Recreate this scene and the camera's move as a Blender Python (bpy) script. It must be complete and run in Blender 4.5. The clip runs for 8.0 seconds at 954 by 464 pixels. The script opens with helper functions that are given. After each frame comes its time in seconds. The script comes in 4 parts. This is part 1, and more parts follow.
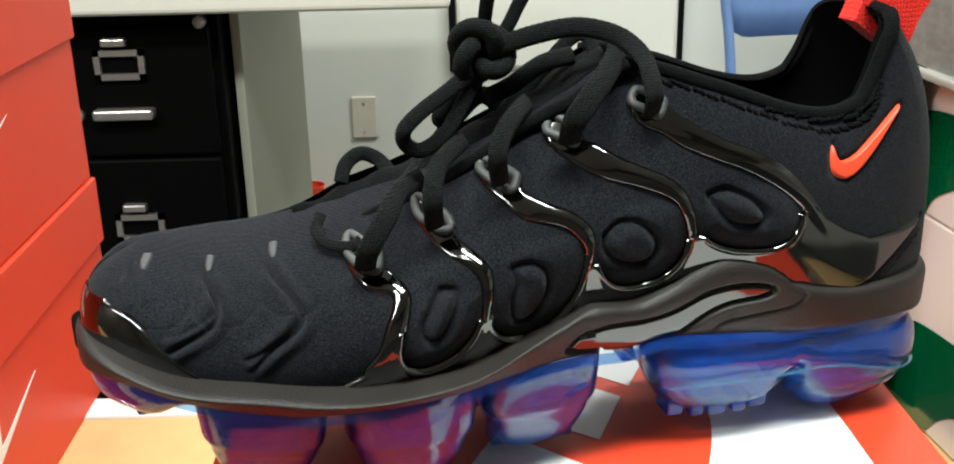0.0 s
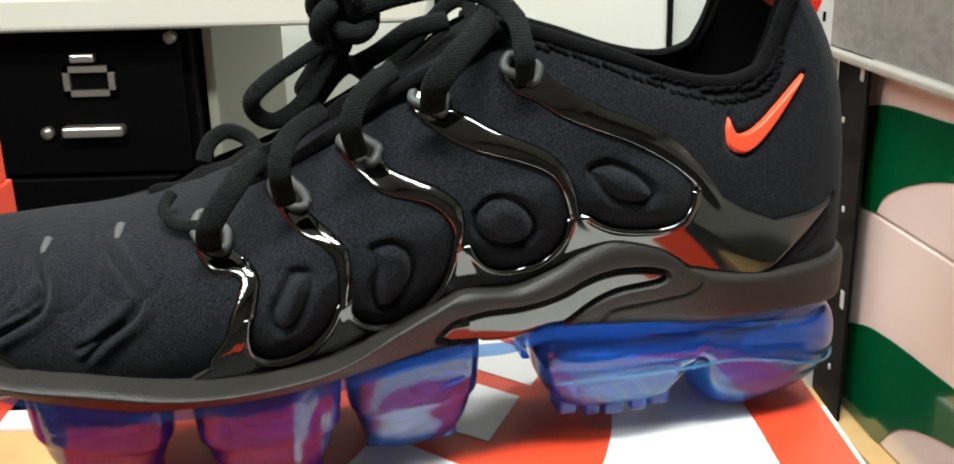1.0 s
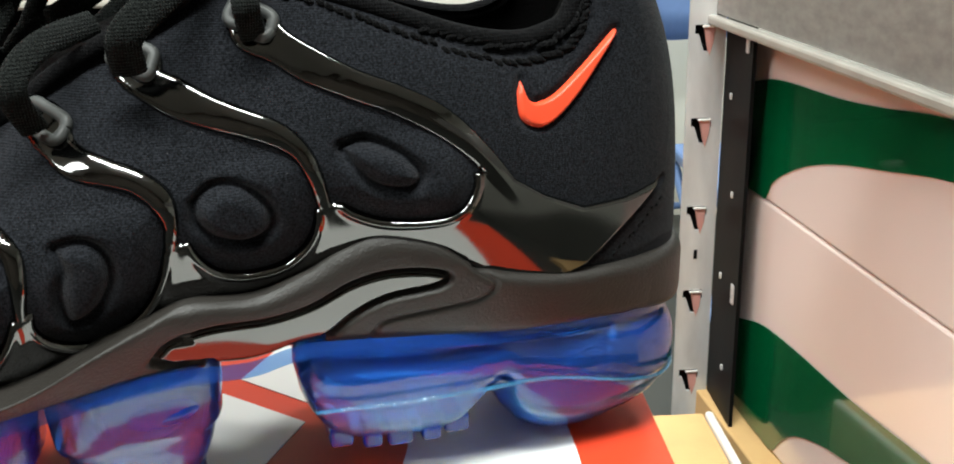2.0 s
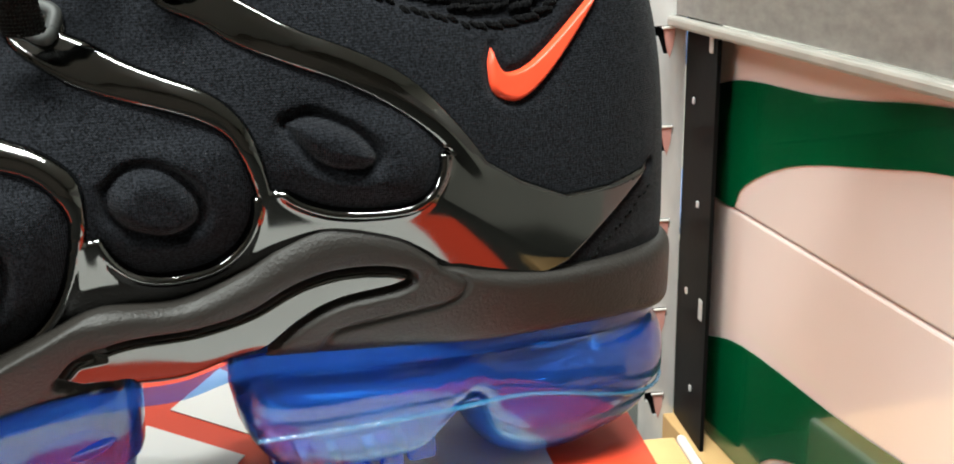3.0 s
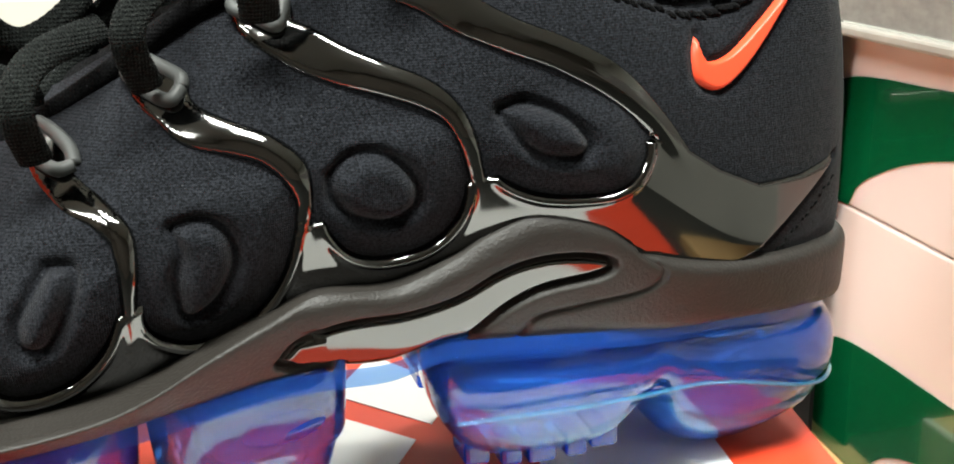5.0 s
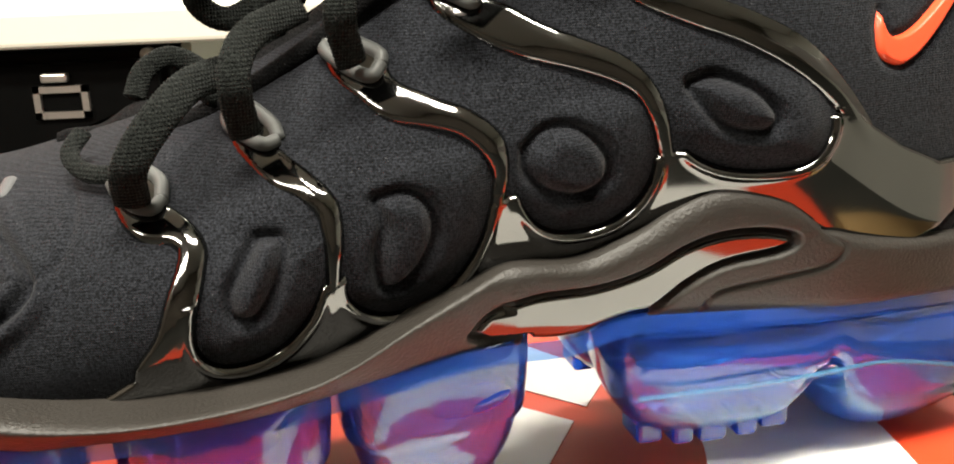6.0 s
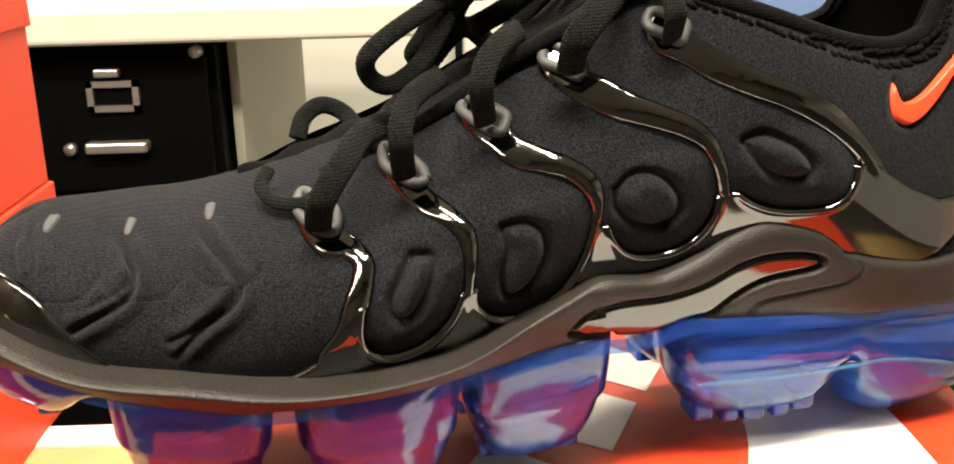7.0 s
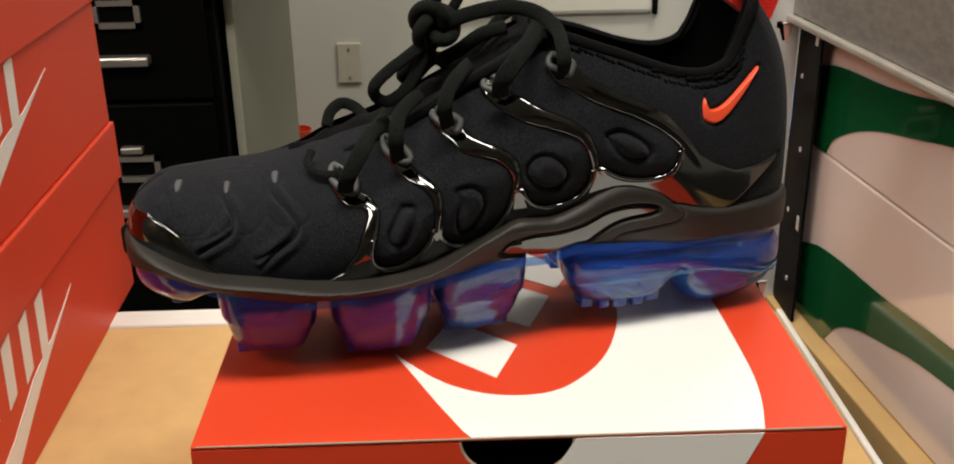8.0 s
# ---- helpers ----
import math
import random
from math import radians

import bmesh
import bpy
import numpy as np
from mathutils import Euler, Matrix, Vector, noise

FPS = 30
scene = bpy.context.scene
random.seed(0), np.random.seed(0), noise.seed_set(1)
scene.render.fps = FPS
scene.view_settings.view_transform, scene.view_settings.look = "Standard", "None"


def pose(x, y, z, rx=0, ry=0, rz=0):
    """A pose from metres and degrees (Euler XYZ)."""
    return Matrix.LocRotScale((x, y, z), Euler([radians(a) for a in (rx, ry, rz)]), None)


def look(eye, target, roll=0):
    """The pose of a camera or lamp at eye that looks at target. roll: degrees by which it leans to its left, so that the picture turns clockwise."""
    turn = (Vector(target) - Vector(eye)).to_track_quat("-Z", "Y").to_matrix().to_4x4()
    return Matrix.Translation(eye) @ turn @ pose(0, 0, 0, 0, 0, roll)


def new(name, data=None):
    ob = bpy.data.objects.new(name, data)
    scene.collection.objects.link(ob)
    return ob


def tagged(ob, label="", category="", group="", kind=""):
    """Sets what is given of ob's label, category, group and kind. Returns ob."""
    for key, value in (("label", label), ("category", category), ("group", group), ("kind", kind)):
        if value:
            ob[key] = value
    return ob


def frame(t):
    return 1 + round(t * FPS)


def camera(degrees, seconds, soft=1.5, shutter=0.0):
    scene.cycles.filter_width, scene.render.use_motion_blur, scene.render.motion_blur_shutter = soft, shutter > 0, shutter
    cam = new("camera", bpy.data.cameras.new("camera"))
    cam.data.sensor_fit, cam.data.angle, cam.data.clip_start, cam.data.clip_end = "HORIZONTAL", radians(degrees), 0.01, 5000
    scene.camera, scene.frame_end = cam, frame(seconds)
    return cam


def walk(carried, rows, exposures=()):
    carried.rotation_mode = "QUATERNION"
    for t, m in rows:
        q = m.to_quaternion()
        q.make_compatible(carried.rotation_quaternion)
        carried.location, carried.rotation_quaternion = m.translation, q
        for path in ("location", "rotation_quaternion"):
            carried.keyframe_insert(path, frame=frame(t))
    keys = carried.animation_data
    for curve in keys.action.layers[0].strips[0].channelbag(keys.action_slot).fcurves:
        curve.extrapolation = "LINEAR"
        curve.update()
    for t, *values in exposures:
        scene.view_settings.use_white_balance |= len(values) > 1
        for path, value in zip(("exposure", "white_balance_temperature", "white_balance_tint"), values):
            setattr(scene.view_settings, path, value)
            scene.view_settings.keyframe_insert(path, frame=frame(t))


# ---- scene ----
cam = camera(48.2, 8.0, soft=1.9)
PATH = [
    (0, (0.166, 0.123, 0.312), (0.197, 2.004, -0.365), -1.2),
    (0.5, (0.179, 0.118, 0.311), (0.194, 2.02, -0.308), -1.5),
    (1, (0.208, 0.144, 0.288), (0.233, 2.043, -0.341), -1.4),
    (1.5, (0.245, 0.176, 0.276), (0.322, 2.07, -0.364), -1.1),
    (2, (0.263, 0.202, 0.268), (0.371, 2.09, -0.382), -1.1),
    (2.2, (0.267, 0.211, 0.265), (0.409, 2.103, -0.368), -1.0),
    (3.3, (0.257, 0.239, 0.244), (0.486, 2.137, -0.342), -1.3),
    (3.5, (0.257, 0.24, 0.244), (0.448, 2.14, -0.351), -1.7),
    (4, (0.248, 0.238, 0.245), (0.437, 2.146, -0.325), -2.0),
    (4.5, (0.237, 0.236, 0.246), (0.409, 2.143, -0.332), -1.8),
    (5.8, (0.203, 0.233, 0.242), (0.271, 2.142, -0.351), -1.8),
    (6, (0.197, 0.232, 0.24), (0.239, 2.15, -0.323), -2.3),
    (6.5, (0.175, 0.226, 0.246), (0.199, 2.143, -0.321), -2.0),
    (7, (0.174, 0.175, 0.266), (0.187, 2.088, -0.316), -1.6),
    (7.5, (0.177, 0.084, 0.303), (0.218, 1.964, -0.365), -1.0),
    (7.7, (0.179, 0.055, 0.324), (0.216, 1.927, -0.379), -1.1),
    (8, (0.178, 0.02, 0.343), (0.231, 1.863, -0.431), -0.9),
]
walk(cam, [(t, look(eye, target, roll)) for t, eye, target, roll in PATH], exposures=[(0, 0.17, 5850, 1.5), (1.5, 0.29, 5900, 2.5), (2.0, 0.24, 5900, 2.5), (3.5, 0.56, 5900, 1.5), (4.5, 0.66, 6000, 2.5), (6.0, 0.89, 6800, 7.5), (6.5, 0.91, 7500, 10.5), (7.0, 0.7, 7500, 10.5), (7.5, -0.19, 7000, 11.5), (8, -0.64, 6700, 9.5)])

# ---- light ----
world = bpy.data.worlds.new("world")
scene.world = world
world.use_nodes = True
world.node_tree.nodes["Background"].inputs[0].default_value = (0.9, 0.95, 1.0, 1)
world.node_tree.nodes["Background"].inputs[1].default_value = 0.05


def lamp(name, at, target, size, size_y, watts, color):
    data = bpy.data.lights.new(name, "AREA")
    data.shape, data.size, data.size_y, data.energy, data.color = "RECTANGLE", size, size_y, watts, color
    ob = new(name, data)
    ob.matrix_world = look(at, target)
    return ob


lamp("ceiling_lamp", (0.15, -0.05, 1.80), (0.15, -0.05, 0), 1.2, 0.3, 66, (1.0, 0.95, 0.86))
lamp("ceiling_lamp", (-0.9, 1.5, 1.80), (-0.9, 1.5, 0), 1.2, 0.3, 20, (1.0, 0.95, 0.86))
lamp("ceiling_lamp", (1.0, 2.0, 1.80), (1.0, 2.0, 0), 1.2, 0.3, 48, (1.0, 0.97, 0.90))
lamp("ceiling_lamp", (-1.75, -0.85, 1.80), (-1.75, -0.85, 0), 1.2, 0.4, 52, (1.0, 0.95, 0.86))


# ---- materials ----
def material(name, color, rough=0.5, metal=0.0, vary=0.12, scale=60.0, bump=0.0, bump_scale=300.0, coat=0.0, spec=0.5, sheen=0.0, stretch=(1, 1, 1), rough_vary=0.1):
    m = bpy.data.materials.new(name)
    m.use_nodes = True
    nt = m.node_tree
    b = nt.nodes["Principled BSDF"]
    co = nt.nodes.new("ShaderNodeTexCoord")
    mp = nt.nodes.new("ShaderNodeMapping")
    mp.inputs["Scale"].default_value = stretch
    nt.links.new(co.outputs["Object"], mp.inputs["Vector"])
    big, fine = nt.nodes.new("ShaderNodeTexNoise"), nt.nodes.new("ShaderNodeTexNoise")
    big.inputs["Scale"].default_value, big.inputs["Detail"].default_value = scale, 4
    fine.inputs["Scale"].default_value, fine.inputs["Detail"].default_value = bump_scale, 3
    for n in (big, fine):
        nt.links.new(mp.outputs[0], n.inputs["Vector"])
    mix = nt.nodes.new("ShaderNodeMixRGB")
    mix.inputs[1].default_value = (*[c * (1 - vary) for c in color], 1)
    mix.inputs[2].default_value = (*[min(1, c * (1 + vary)) for c in color], 1)
    nt.links.new(big.outputs["Fac"], mix.inputs[0])
    nt.links.new(mix.outputs[0], b.inputs["Base Color"])
    rr = nt.nodes.new("ShaderNodeMapRange")
    rr.inputs["To Min"].default_value, rr.inputs["To Max"].default_value = rough * (1 - rough_vary), min(1, rough * (1 + rough_vary))
    nt.links.new(big.outputs["Fac"], rr.inputs["Value"])
    nt.links.new(rr.outputs[0], b.inputs["Roughness"])
    b.inputs["Metallic"].default_value = metal
    b.inputs["Coat Weight"].default_value = coat
    b.inputs["Specular IOR Level"].default_value = spec
    b.inputs["Sheen Weight"].default_value = sheen
    if bump:
        bp = nt.nodes.new("ShaderNodeBump")
        bp.inputs["Strength"].default_value, bp.inputs["Distance"].default_value = bump, 0.0004
        nt.links.new(fine.outputs["Fac"], bp.inputs["Height"])
        nt.links.new(bp.outputs[0], b.inputs["Normal"])
    return m


def fabric(name, color, pitch=4600.0, strength=0.45, fuzz=0.35):
    """A tight knit: fine ribs one way, crossed by a finer weave, with pale lint flecks."""
    m = material(name, color, 0.9, vary=0.25, scale=35, spec=0.03, sheen=fuzz)
    nt = m.node_tree
    b = nt.nodes["Principled BSDF"]
    b.inputs["Sheen Roughness"].default_value = 0.45
    co = nt.nodes.new("ShaderNodeTexCoord")
    w1, w2 = nt.nodes.new("ShaderNodeTexWave"), nt.nodes.new("ShaderNodeTexWave")
    w1.bands_direction, w2.bands_direction = "X", "Z"
    for w, s in ((w1, pitch), (w2, pitch * 0.8)):
        w.inputs["Scale"].default_value, w.inputs["Distortion"].default_value = s / 6.28, 1.2
        nt.links.new(co.outputs["Object"], w.inputs["Vector"])
    nz = nt.nodes.new("ShaderNodeTexNoise")
    nz.inputs["Scale"].default_value = 2000
    nt.links.new(co.outputs["Object"], nz.inputs["Vector"])
    a = nt.nodes.new("ShaderNodeMath")
    a.operation = "MULTIPLY"
    nt.links.new(w1.outputs["Fac"], a.inputs[0])
    nt.links.new(w2.outputs["Fac"], a.inputs[1])
    s = nt.nodes.new("ShaderNodeMath")
    s.operation = "ADD"
    nt.links.new(a.outputs[0], s.inputs[0])
    nt.links.new(nz.outputs["Fac"], s.inputs[1])
    bp = nt.nodes.new("ShaderNodeBump")
    bp.inputs["Strength"].default_value, bp.inputs["Distance"].default_value = strength, 0.0003
    nt.links.new(s.outputs[0], bp.inputs["Height"])
    nt.links.new(bp.outputs[0], b.inputs["Normal"])
    # lint: sparse small flecks
    vo = nt.nodes.new("ShaderNodeTexVoronoi")
    vo.inputs["Scale"].default_value = 420
    nt.links.new(co.outputs["Object"], vo.inputs["Vector"])
    lt = nt.nodes.new("ShaderNodeMath")
    lt.operation, lt.inputs[1].default_value = "LESS_THAN", 0.055
    nt.links.new(vo.outputs["Distance"], lt.inputs[0])
    old = b.inputs["Base Color"].links[0].from_socket
    ramp = nt.nodes.new("ShaderNodeMapRange")
    ramp.inputs["From Min"].default_value, ramp.inputs["From Max"].default_value = 0.35, 0.68
    ramp.inputs["To Min"].default_value, ramp.inputs["To Max"].default_value = 0.45, 2.0
    nt.links.new(nz.outputs["Fac"], ramp.inputs["Value"])
    grain = nt.nodes.new("ShaderNodeVectorMath")
    grain.operation = "SCALE"
    nt.links.new(old, grain.inputs[0])
    nt.links.new(ramp.outputs[0], grain.inputs["Scale"])
    old = grain.outputs[0]
    mx = nt.nodes.new("ShaderNodeMixRGB")
    mx.inputs[2].default_value = (0.06, 0.06, 0.065, 1)
    nt.links.new(lt.outputs[0], mx.inputs[0])
    nt.links.new(old, mx.inputs[1])
    nt.links.new(mx.outputs[0], b.inputs["Base Color"])
    return m


def clear_plastic(name, scatter, tint, share, ior=1.55):
    """Thin clear tinted plastic: light goes through tinted, a share is scattered, and the skin is glossy."""
    m = bpy.data.materials.new(name)
    m.use_nodes = True
    nt = m.node_tree
    nt.nodes.remove(nt.nodes["Principled BSDF"])

    def shader(kind, color):
        n = nt.nodes.new(kind)
        n.inputs["Color"].default_value = (*color, 1)
        return n

    def mixed(fac, a, b):
        n = nt.nodes.new("ShaderNodeMixShader")
        if isinstance(fac, float):
            n.inputs[0].default_value = fac
        else:
            nt.links.new(fac, n.inputs[0])
        nt.links.new(a.outputs[0], n.inputs[1])
        nt.links.new(b.outputs[0], n.inputs[2])
        return n

    co = nt.nodes.new("ShaderNodeTexCoord")
    nz = nt.nodes.new("ShaderNodeTexNoise")
    nz.inputs["Scale"].default_value = 160
    nt.links.new(co.outputs["Object"], nz.inputs["Vector"])
    bp = nt.nodes.new("ShaderNodeBump")
    bp.inputs["Strength"].default_value, bp.inputs["Distance"].default_value = 0.25, 0.0006
    nt.links.new(nz.outputs["Fac"], bp.inputs["Height"])
    through_it = shader("ShaderNodeBsdfTransparent", tint)
    body = mixed(0.5, shader("ShaderNodeBsdfDiffuse", scatter), shader("ShaderNodeBsdfTranslucent", scatter))
    skin = shader("ShaderNodeBsdfGlossy", (1, 1, 1))
    skin.inputs["Roughness"].default_value = 0.05
    fr = nt.nodes.new("ShaderNodeFresnel")
    fr.inputs["IOR"].default_value = ior
    nt.links.new(bp.outputs[0], skin.inputs["Normal"])
    nt.links.new(bp.outputs[0], fr.inputs["Normal"])
    out = mixed(fr.outputs[0], mixed(share, through_it, body), skin)
    nt.links.new(out.outputs[0], nt.nodes["Material Output"].inputs["Surface"])
    return m


KNIT = fabric("black_knit", (0.0104, 0.0111, 0.0134), fuzz=0.06)
KNIT_SOFT = fabric("black_collar_knit", (0.0042, 0.0042, 0.0045), 3000, 0.5, 0.02)
LINING = material("black_lining", (0.004, 0.004, 0.004), 0.95, bump=0.4, bump_scale=900, spec=0.03)
GLOSS = material("black_gloss_plastic", (0.125, 0.125, 0.123), 0.085, 1.0, vary=0.06, bump=0.02, bump_scale=120)
DASH = material("grey_raised_print", (0.045, 0.046, 0.05), 0.6, bump=0.1, bump_scale=700)
RING = material("grey_satin_plastic", (0.055, 0.058, 0.057), 0.55, bump=0.1, bump_scale=700)
RUBBER = material("dark_grey_foam", (0.0170, 0.0146, 0.0124), 0.52, vary=0.14, scale=40, bump=0.6, bump_scale=1300, spec=0.4)
CORD = fabric("black_lace_weave", (0.0080, 0.0090, 0.0085), 3200, 0.9, 0.03)
ORANGE = material("orange_red_rubber", (0.80, 0.075, 0.025), 0.42, vary=0.05, bump=0.08, bump_scale=500)
TAB_RED = fabric("red_tape", (0.62, 0.02, 0.012), 1500, 0.5, 0.2)
AIR = clear_plastic("clear_blue_plastic", (0.045, 0.20, 1.0), (0.44, 0.70, 1.0), 0.36, 1.65)
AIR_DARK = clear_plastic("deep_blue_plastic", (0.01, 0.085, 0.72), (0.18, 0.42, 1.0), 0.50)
AIR_VIOLET = clear_plastic("clear_violet_plastic", (0.13, 0.09, 0.92), (0.64, 0.54, 1.0), 0.34, 1.65)
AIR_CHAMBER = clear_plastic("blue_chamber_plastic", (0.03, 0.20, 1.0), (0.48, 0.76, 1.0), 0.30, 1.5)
AIR_SKY = clear_plastic("pale_blue_plastic", (0.14, 0.58, 1.0), (0.72, 0.88, 1.0), 0.28, 1.6)
CARD_RED = material("orange_red_card", (0.64, 0.052, 0.018), 0.46, vary=0.05, scale=25, bump=0.05, bump_scale=500, spec=0.22)
CARD_WHITE = material("white_print", (0.80, 0.79, 0.76), 0.42, vary=0.03, scale=25, bump=0.05, bump_scale=500)
CARD_RAW = material("grey_card_edge", (0.33, 0.25, 0.18), 0.8, bump=0.2)
CARD_IN = material("dark_card_inside", (0.05, 0.04, 0.035), 0.9)
PINK = material("pale_pink_card", (0.78, 0.675, 0.645), 0.16, vary=0.04, scale=18, coat=0.8)
GREEN = material("green_print", (0.004, 0.085, 0.028), 0.16, vary=0.08, scale=18, coat=0.8)
BOARD = material("tan_particle_board", (0.56, 0.36, 0.15), 0.75, vary=0.14, scale=45, bump=0.3, bump_scale=600)
STEEL = material("galvanised_steel", (0.62, 0.63, 0.63), 0.33, 0.35, vary=0.4, scale=70, bump=0.15, bump_scale=200, stretch=(1, 1, 0.3))
SHELF_STEEL = material("dull_speckled_steel", (0.34, 0.33, 0.31), 0.42, 0.6, vary=0.35, scale=260, bump=0.25, bump_scale=420, stretch=(1, 0.5, 1))
# Shelf steel made paler: the folded lip's bright reflection is put into the colour.
LIP_STEEL = material("lip_reflection_steel", (0.50, 0.48, 0.44), 0.4, 0.5, vary=0.2, scale=60)
SLOT_RED = material("slot_reflection_red", (0.46, 0.24, 0.21), 0.5, vary=0.3)
# Dark frame strips; also shade as colour on the post's flange, slots and holes.
STEEL_DARK_SHADED = material("dark_shaded_steel", (0.006, 0.006, 0.006), 0.3, 0.0, vary=0.3, bump=0.1, spec=0.02)
WHITE_EDGE = material("white_trim", (0.72, 0.71, 0.67), 0.5, vary=0.05)
BLACK_ENAMEL = material("black_enamel", (0.0020, 0.0020, 0.0020), 0.5, vary=0.2, bump=0.1, bump_scale=400, spec=0.05)
CHROME = material("worn_chrome", (0.55, 0.50, 0.47), 0.3, 0.85, vary=0.15)
CREAM = material("cream_laminate", (0.78, 0.75, 0.66), 0.45, vary=0.04, scale=6)
WALL = material("cream_wall_paint", (0.66, 0.65, 0.58), 0.7, vary=0.05, scale=4, bump=0.05)
WALL_GREY = material("grey_green_panel", (0.34, 0.34, 0.27), 0.6, vary=0.06, scale=5)
PLATE = material("beige_plate", (0.58, 0.53, 0.43), 0.45, vary=0.06)
FLOORING = material("dark_floor_tiles", (0.045, 0.045, 0.04), 0.45, vary=0.3, scale=5)
BLUE = material("blue_enamel", (0.16, 0.25, 0.48), 0.35, vary=0.08)
# Dark brown for two walls out of view, picked for what the gloss reflects.
DARK_WALL = material("unseen_dark_wall", (0.12, 0.10, 0.08), 0.8, vary=0.5, scale=3)
CEILING = material("white_ceiling", (0.75, 0.74, 0.70), 0.9, vary=0.03, scale=3)


# ---- the shoe's own frame: u from toe to heel, v from the outer to the inner side, w up, all in metres ----
SHOE_AT, SHOE_YAW = (0.198, 0.474, 0.11), 12.5


def smooth_line(points, n=160):
    """A smooth run of n places through a few control points (any number of columns)."""
    p = np.array(points, float)
    p = np.vstack([2 * p[0] - p[1], p, 2 * p[-1] - p[-2]])
    t = np.linspace(0, len(p) - 3 - 1e-6, n)
    i = t.astype(int)
    f = (t - i)[:, None]
    a, b, c, d = p[i], p[i + 1], p[i + 2], p[i + 3]
    return 0.5 * (2 * b + (c - a) * f + (2 * a - 5 * b + 4 * c - d) * f**2 + (3 * b - a - 3 * c + d) * f**3)


def along(points, u):
    """The height of a smooth line over u; the points are in millimetres."""
    line = smooth_line(np.array(points, float) / 1000, 400)
    return np.interp(u, line[:, 0], line[:, 1])


def step(x, lo, hi):
    k = np.clip((x - lo) / (hi - lo), 0, 1)
    return k * k * (3 - 2 * k)


TOE_END, HEEL_END = -0.158, 0.141
PLAN = [(-160, 46), (-100, 47), (-60, 50), (-20, 46), (20, 41), (60, 42), (105, 40), (149, 40)]
FLOOR_LINE = [(-160, 55), (-130, 46), (-100, 42), (-60, 42), (-20, 44), (20, 46), (60, 46), (100, 46), (149, 46)]
TOP_LINE = [(-160, 80), (-150, 83), (-130, 82.5), (-105, 82.5), (-88, 85.5), (-70, 91), (-45, 101.5), (-20, 116.5), (0, 128), (18, 137), (45, 130), (70, 121), (86, 118), (97, 120), (106, 125), (114, 131), (122, 139), (132, 146), (144, 149)]
SIDE_LINE = [(-160, 60), (-100, 50), (-50, 53), (-10, 60), (30, 67), (60, 60), (100, 36), (141, 36)]
TOP_WIDTH = [(-160, 0), (-100, 0), (-85, 2), (-70, 9), (-40, 12), (0, 14), (20, 16), (45, 26), (75, 31), (110, 27), (149, 24)]


def half_width(u):
    toe = np.clip((-0.100 - u) / (-0.100 - TOE_END), 0, 1)
    heel = np.clip((u - 0.066) / (HEEL_END - 0.066), 0, 1)
    return along(PLAN, u) * (1 - toe**2.3) ** (1 / 2.3) * (1 - heel**2.6) ** (1 / 2.6)


def upper_surface(u, q, side=-1):
    """Places on the upper: u along the plan, q from 0 at the sole to 1 at the top edge; side -1 is the outer side."""
    h, low, high = half_width(u), along(FLOOR_LINE, u), along(TOP_LINE, u)
    b = np.minimum(along(TOP_WIDTH, u), 0.9 * h)
    k = np.clip((u + 0.105) / 0.05, 0, 1)
    k2 = np.clip((u - 0.01) / 0.06, 0, 1)
    k3 = np.clip((-0.110 - u) / 0.05, 0, 1)
    n, m = 2 + 0.7 * k + 1.3 * k2 + 1.5 * k3, 2 - 1.0 * k + 0.2 * k2
    q = np.clip(q, 0, 1)
    lean = 1 - np.maximum(1 - q**n, 0) ** (1 / m)
    v = b + (h - b) * (1 - lean)
    # the side tucks in towards the sole; the toe and the heel lean in to the foot as they rise
    rise = low + (high - low) * q - along(SIDE_LINE, u)
    tuck = 0.0070 * np.minimum(np.maximum(1 - rise / 0.025, 0), 1.3) ** 1.15
    tuck = tuck * (1 + 0.4 * step(-u, -0.03, 0.03))
    tuck = tuck + 0.0022 * step(u, 0.055, 0.095)
    v = np.maximum(v - tuck * np.clip(v / 0.03, 0, 1), 0)
    uu = u + np.maximum(-0.112 - u, 0) * 0.32 * lean - np.maximum(u - 0.100, 0) * 0.62 * q**4
    # the crest of the forefoot lies towards the inner side
    crest = 0.022 * np.clip((-0.015 - u) / 0.05, 0, 1) * (1 - 0.5 * np.clip((-0.115 - u) / 0.04, 0, 1)) * lean
    return np.stack([uu, side * v + crest, low + (high - low) * q], -1)


# ---- building blocks ----
def mesh_from(name, verts, faces, mat, smooth=True):
    me = bpy.data.meshes.new(name)
    me.from_pydata([tuple(v) for v in verts], [], [tuple(f) for f in faces])
    me.materials.append(mat)
    if smooth:
        me.polygons.foreach_set("use_smooth", [True] * len(me.polygons))
    me.update()
    return me


def part(name, data, parent, label="", at=None):
    ob = new(name, data)
    ob.parent = parent
    if at is not None:
        ob.matrix_basis = at
    return tagged(ob, label)


def thing(name, label, category, at=None, group="", kind=""):
    ob = new(name)
    ob.empty_display_size = 0.02
    if at is not None:
        ob.matrix_basis = at
    return tagged(ob, label, category, group, kind)


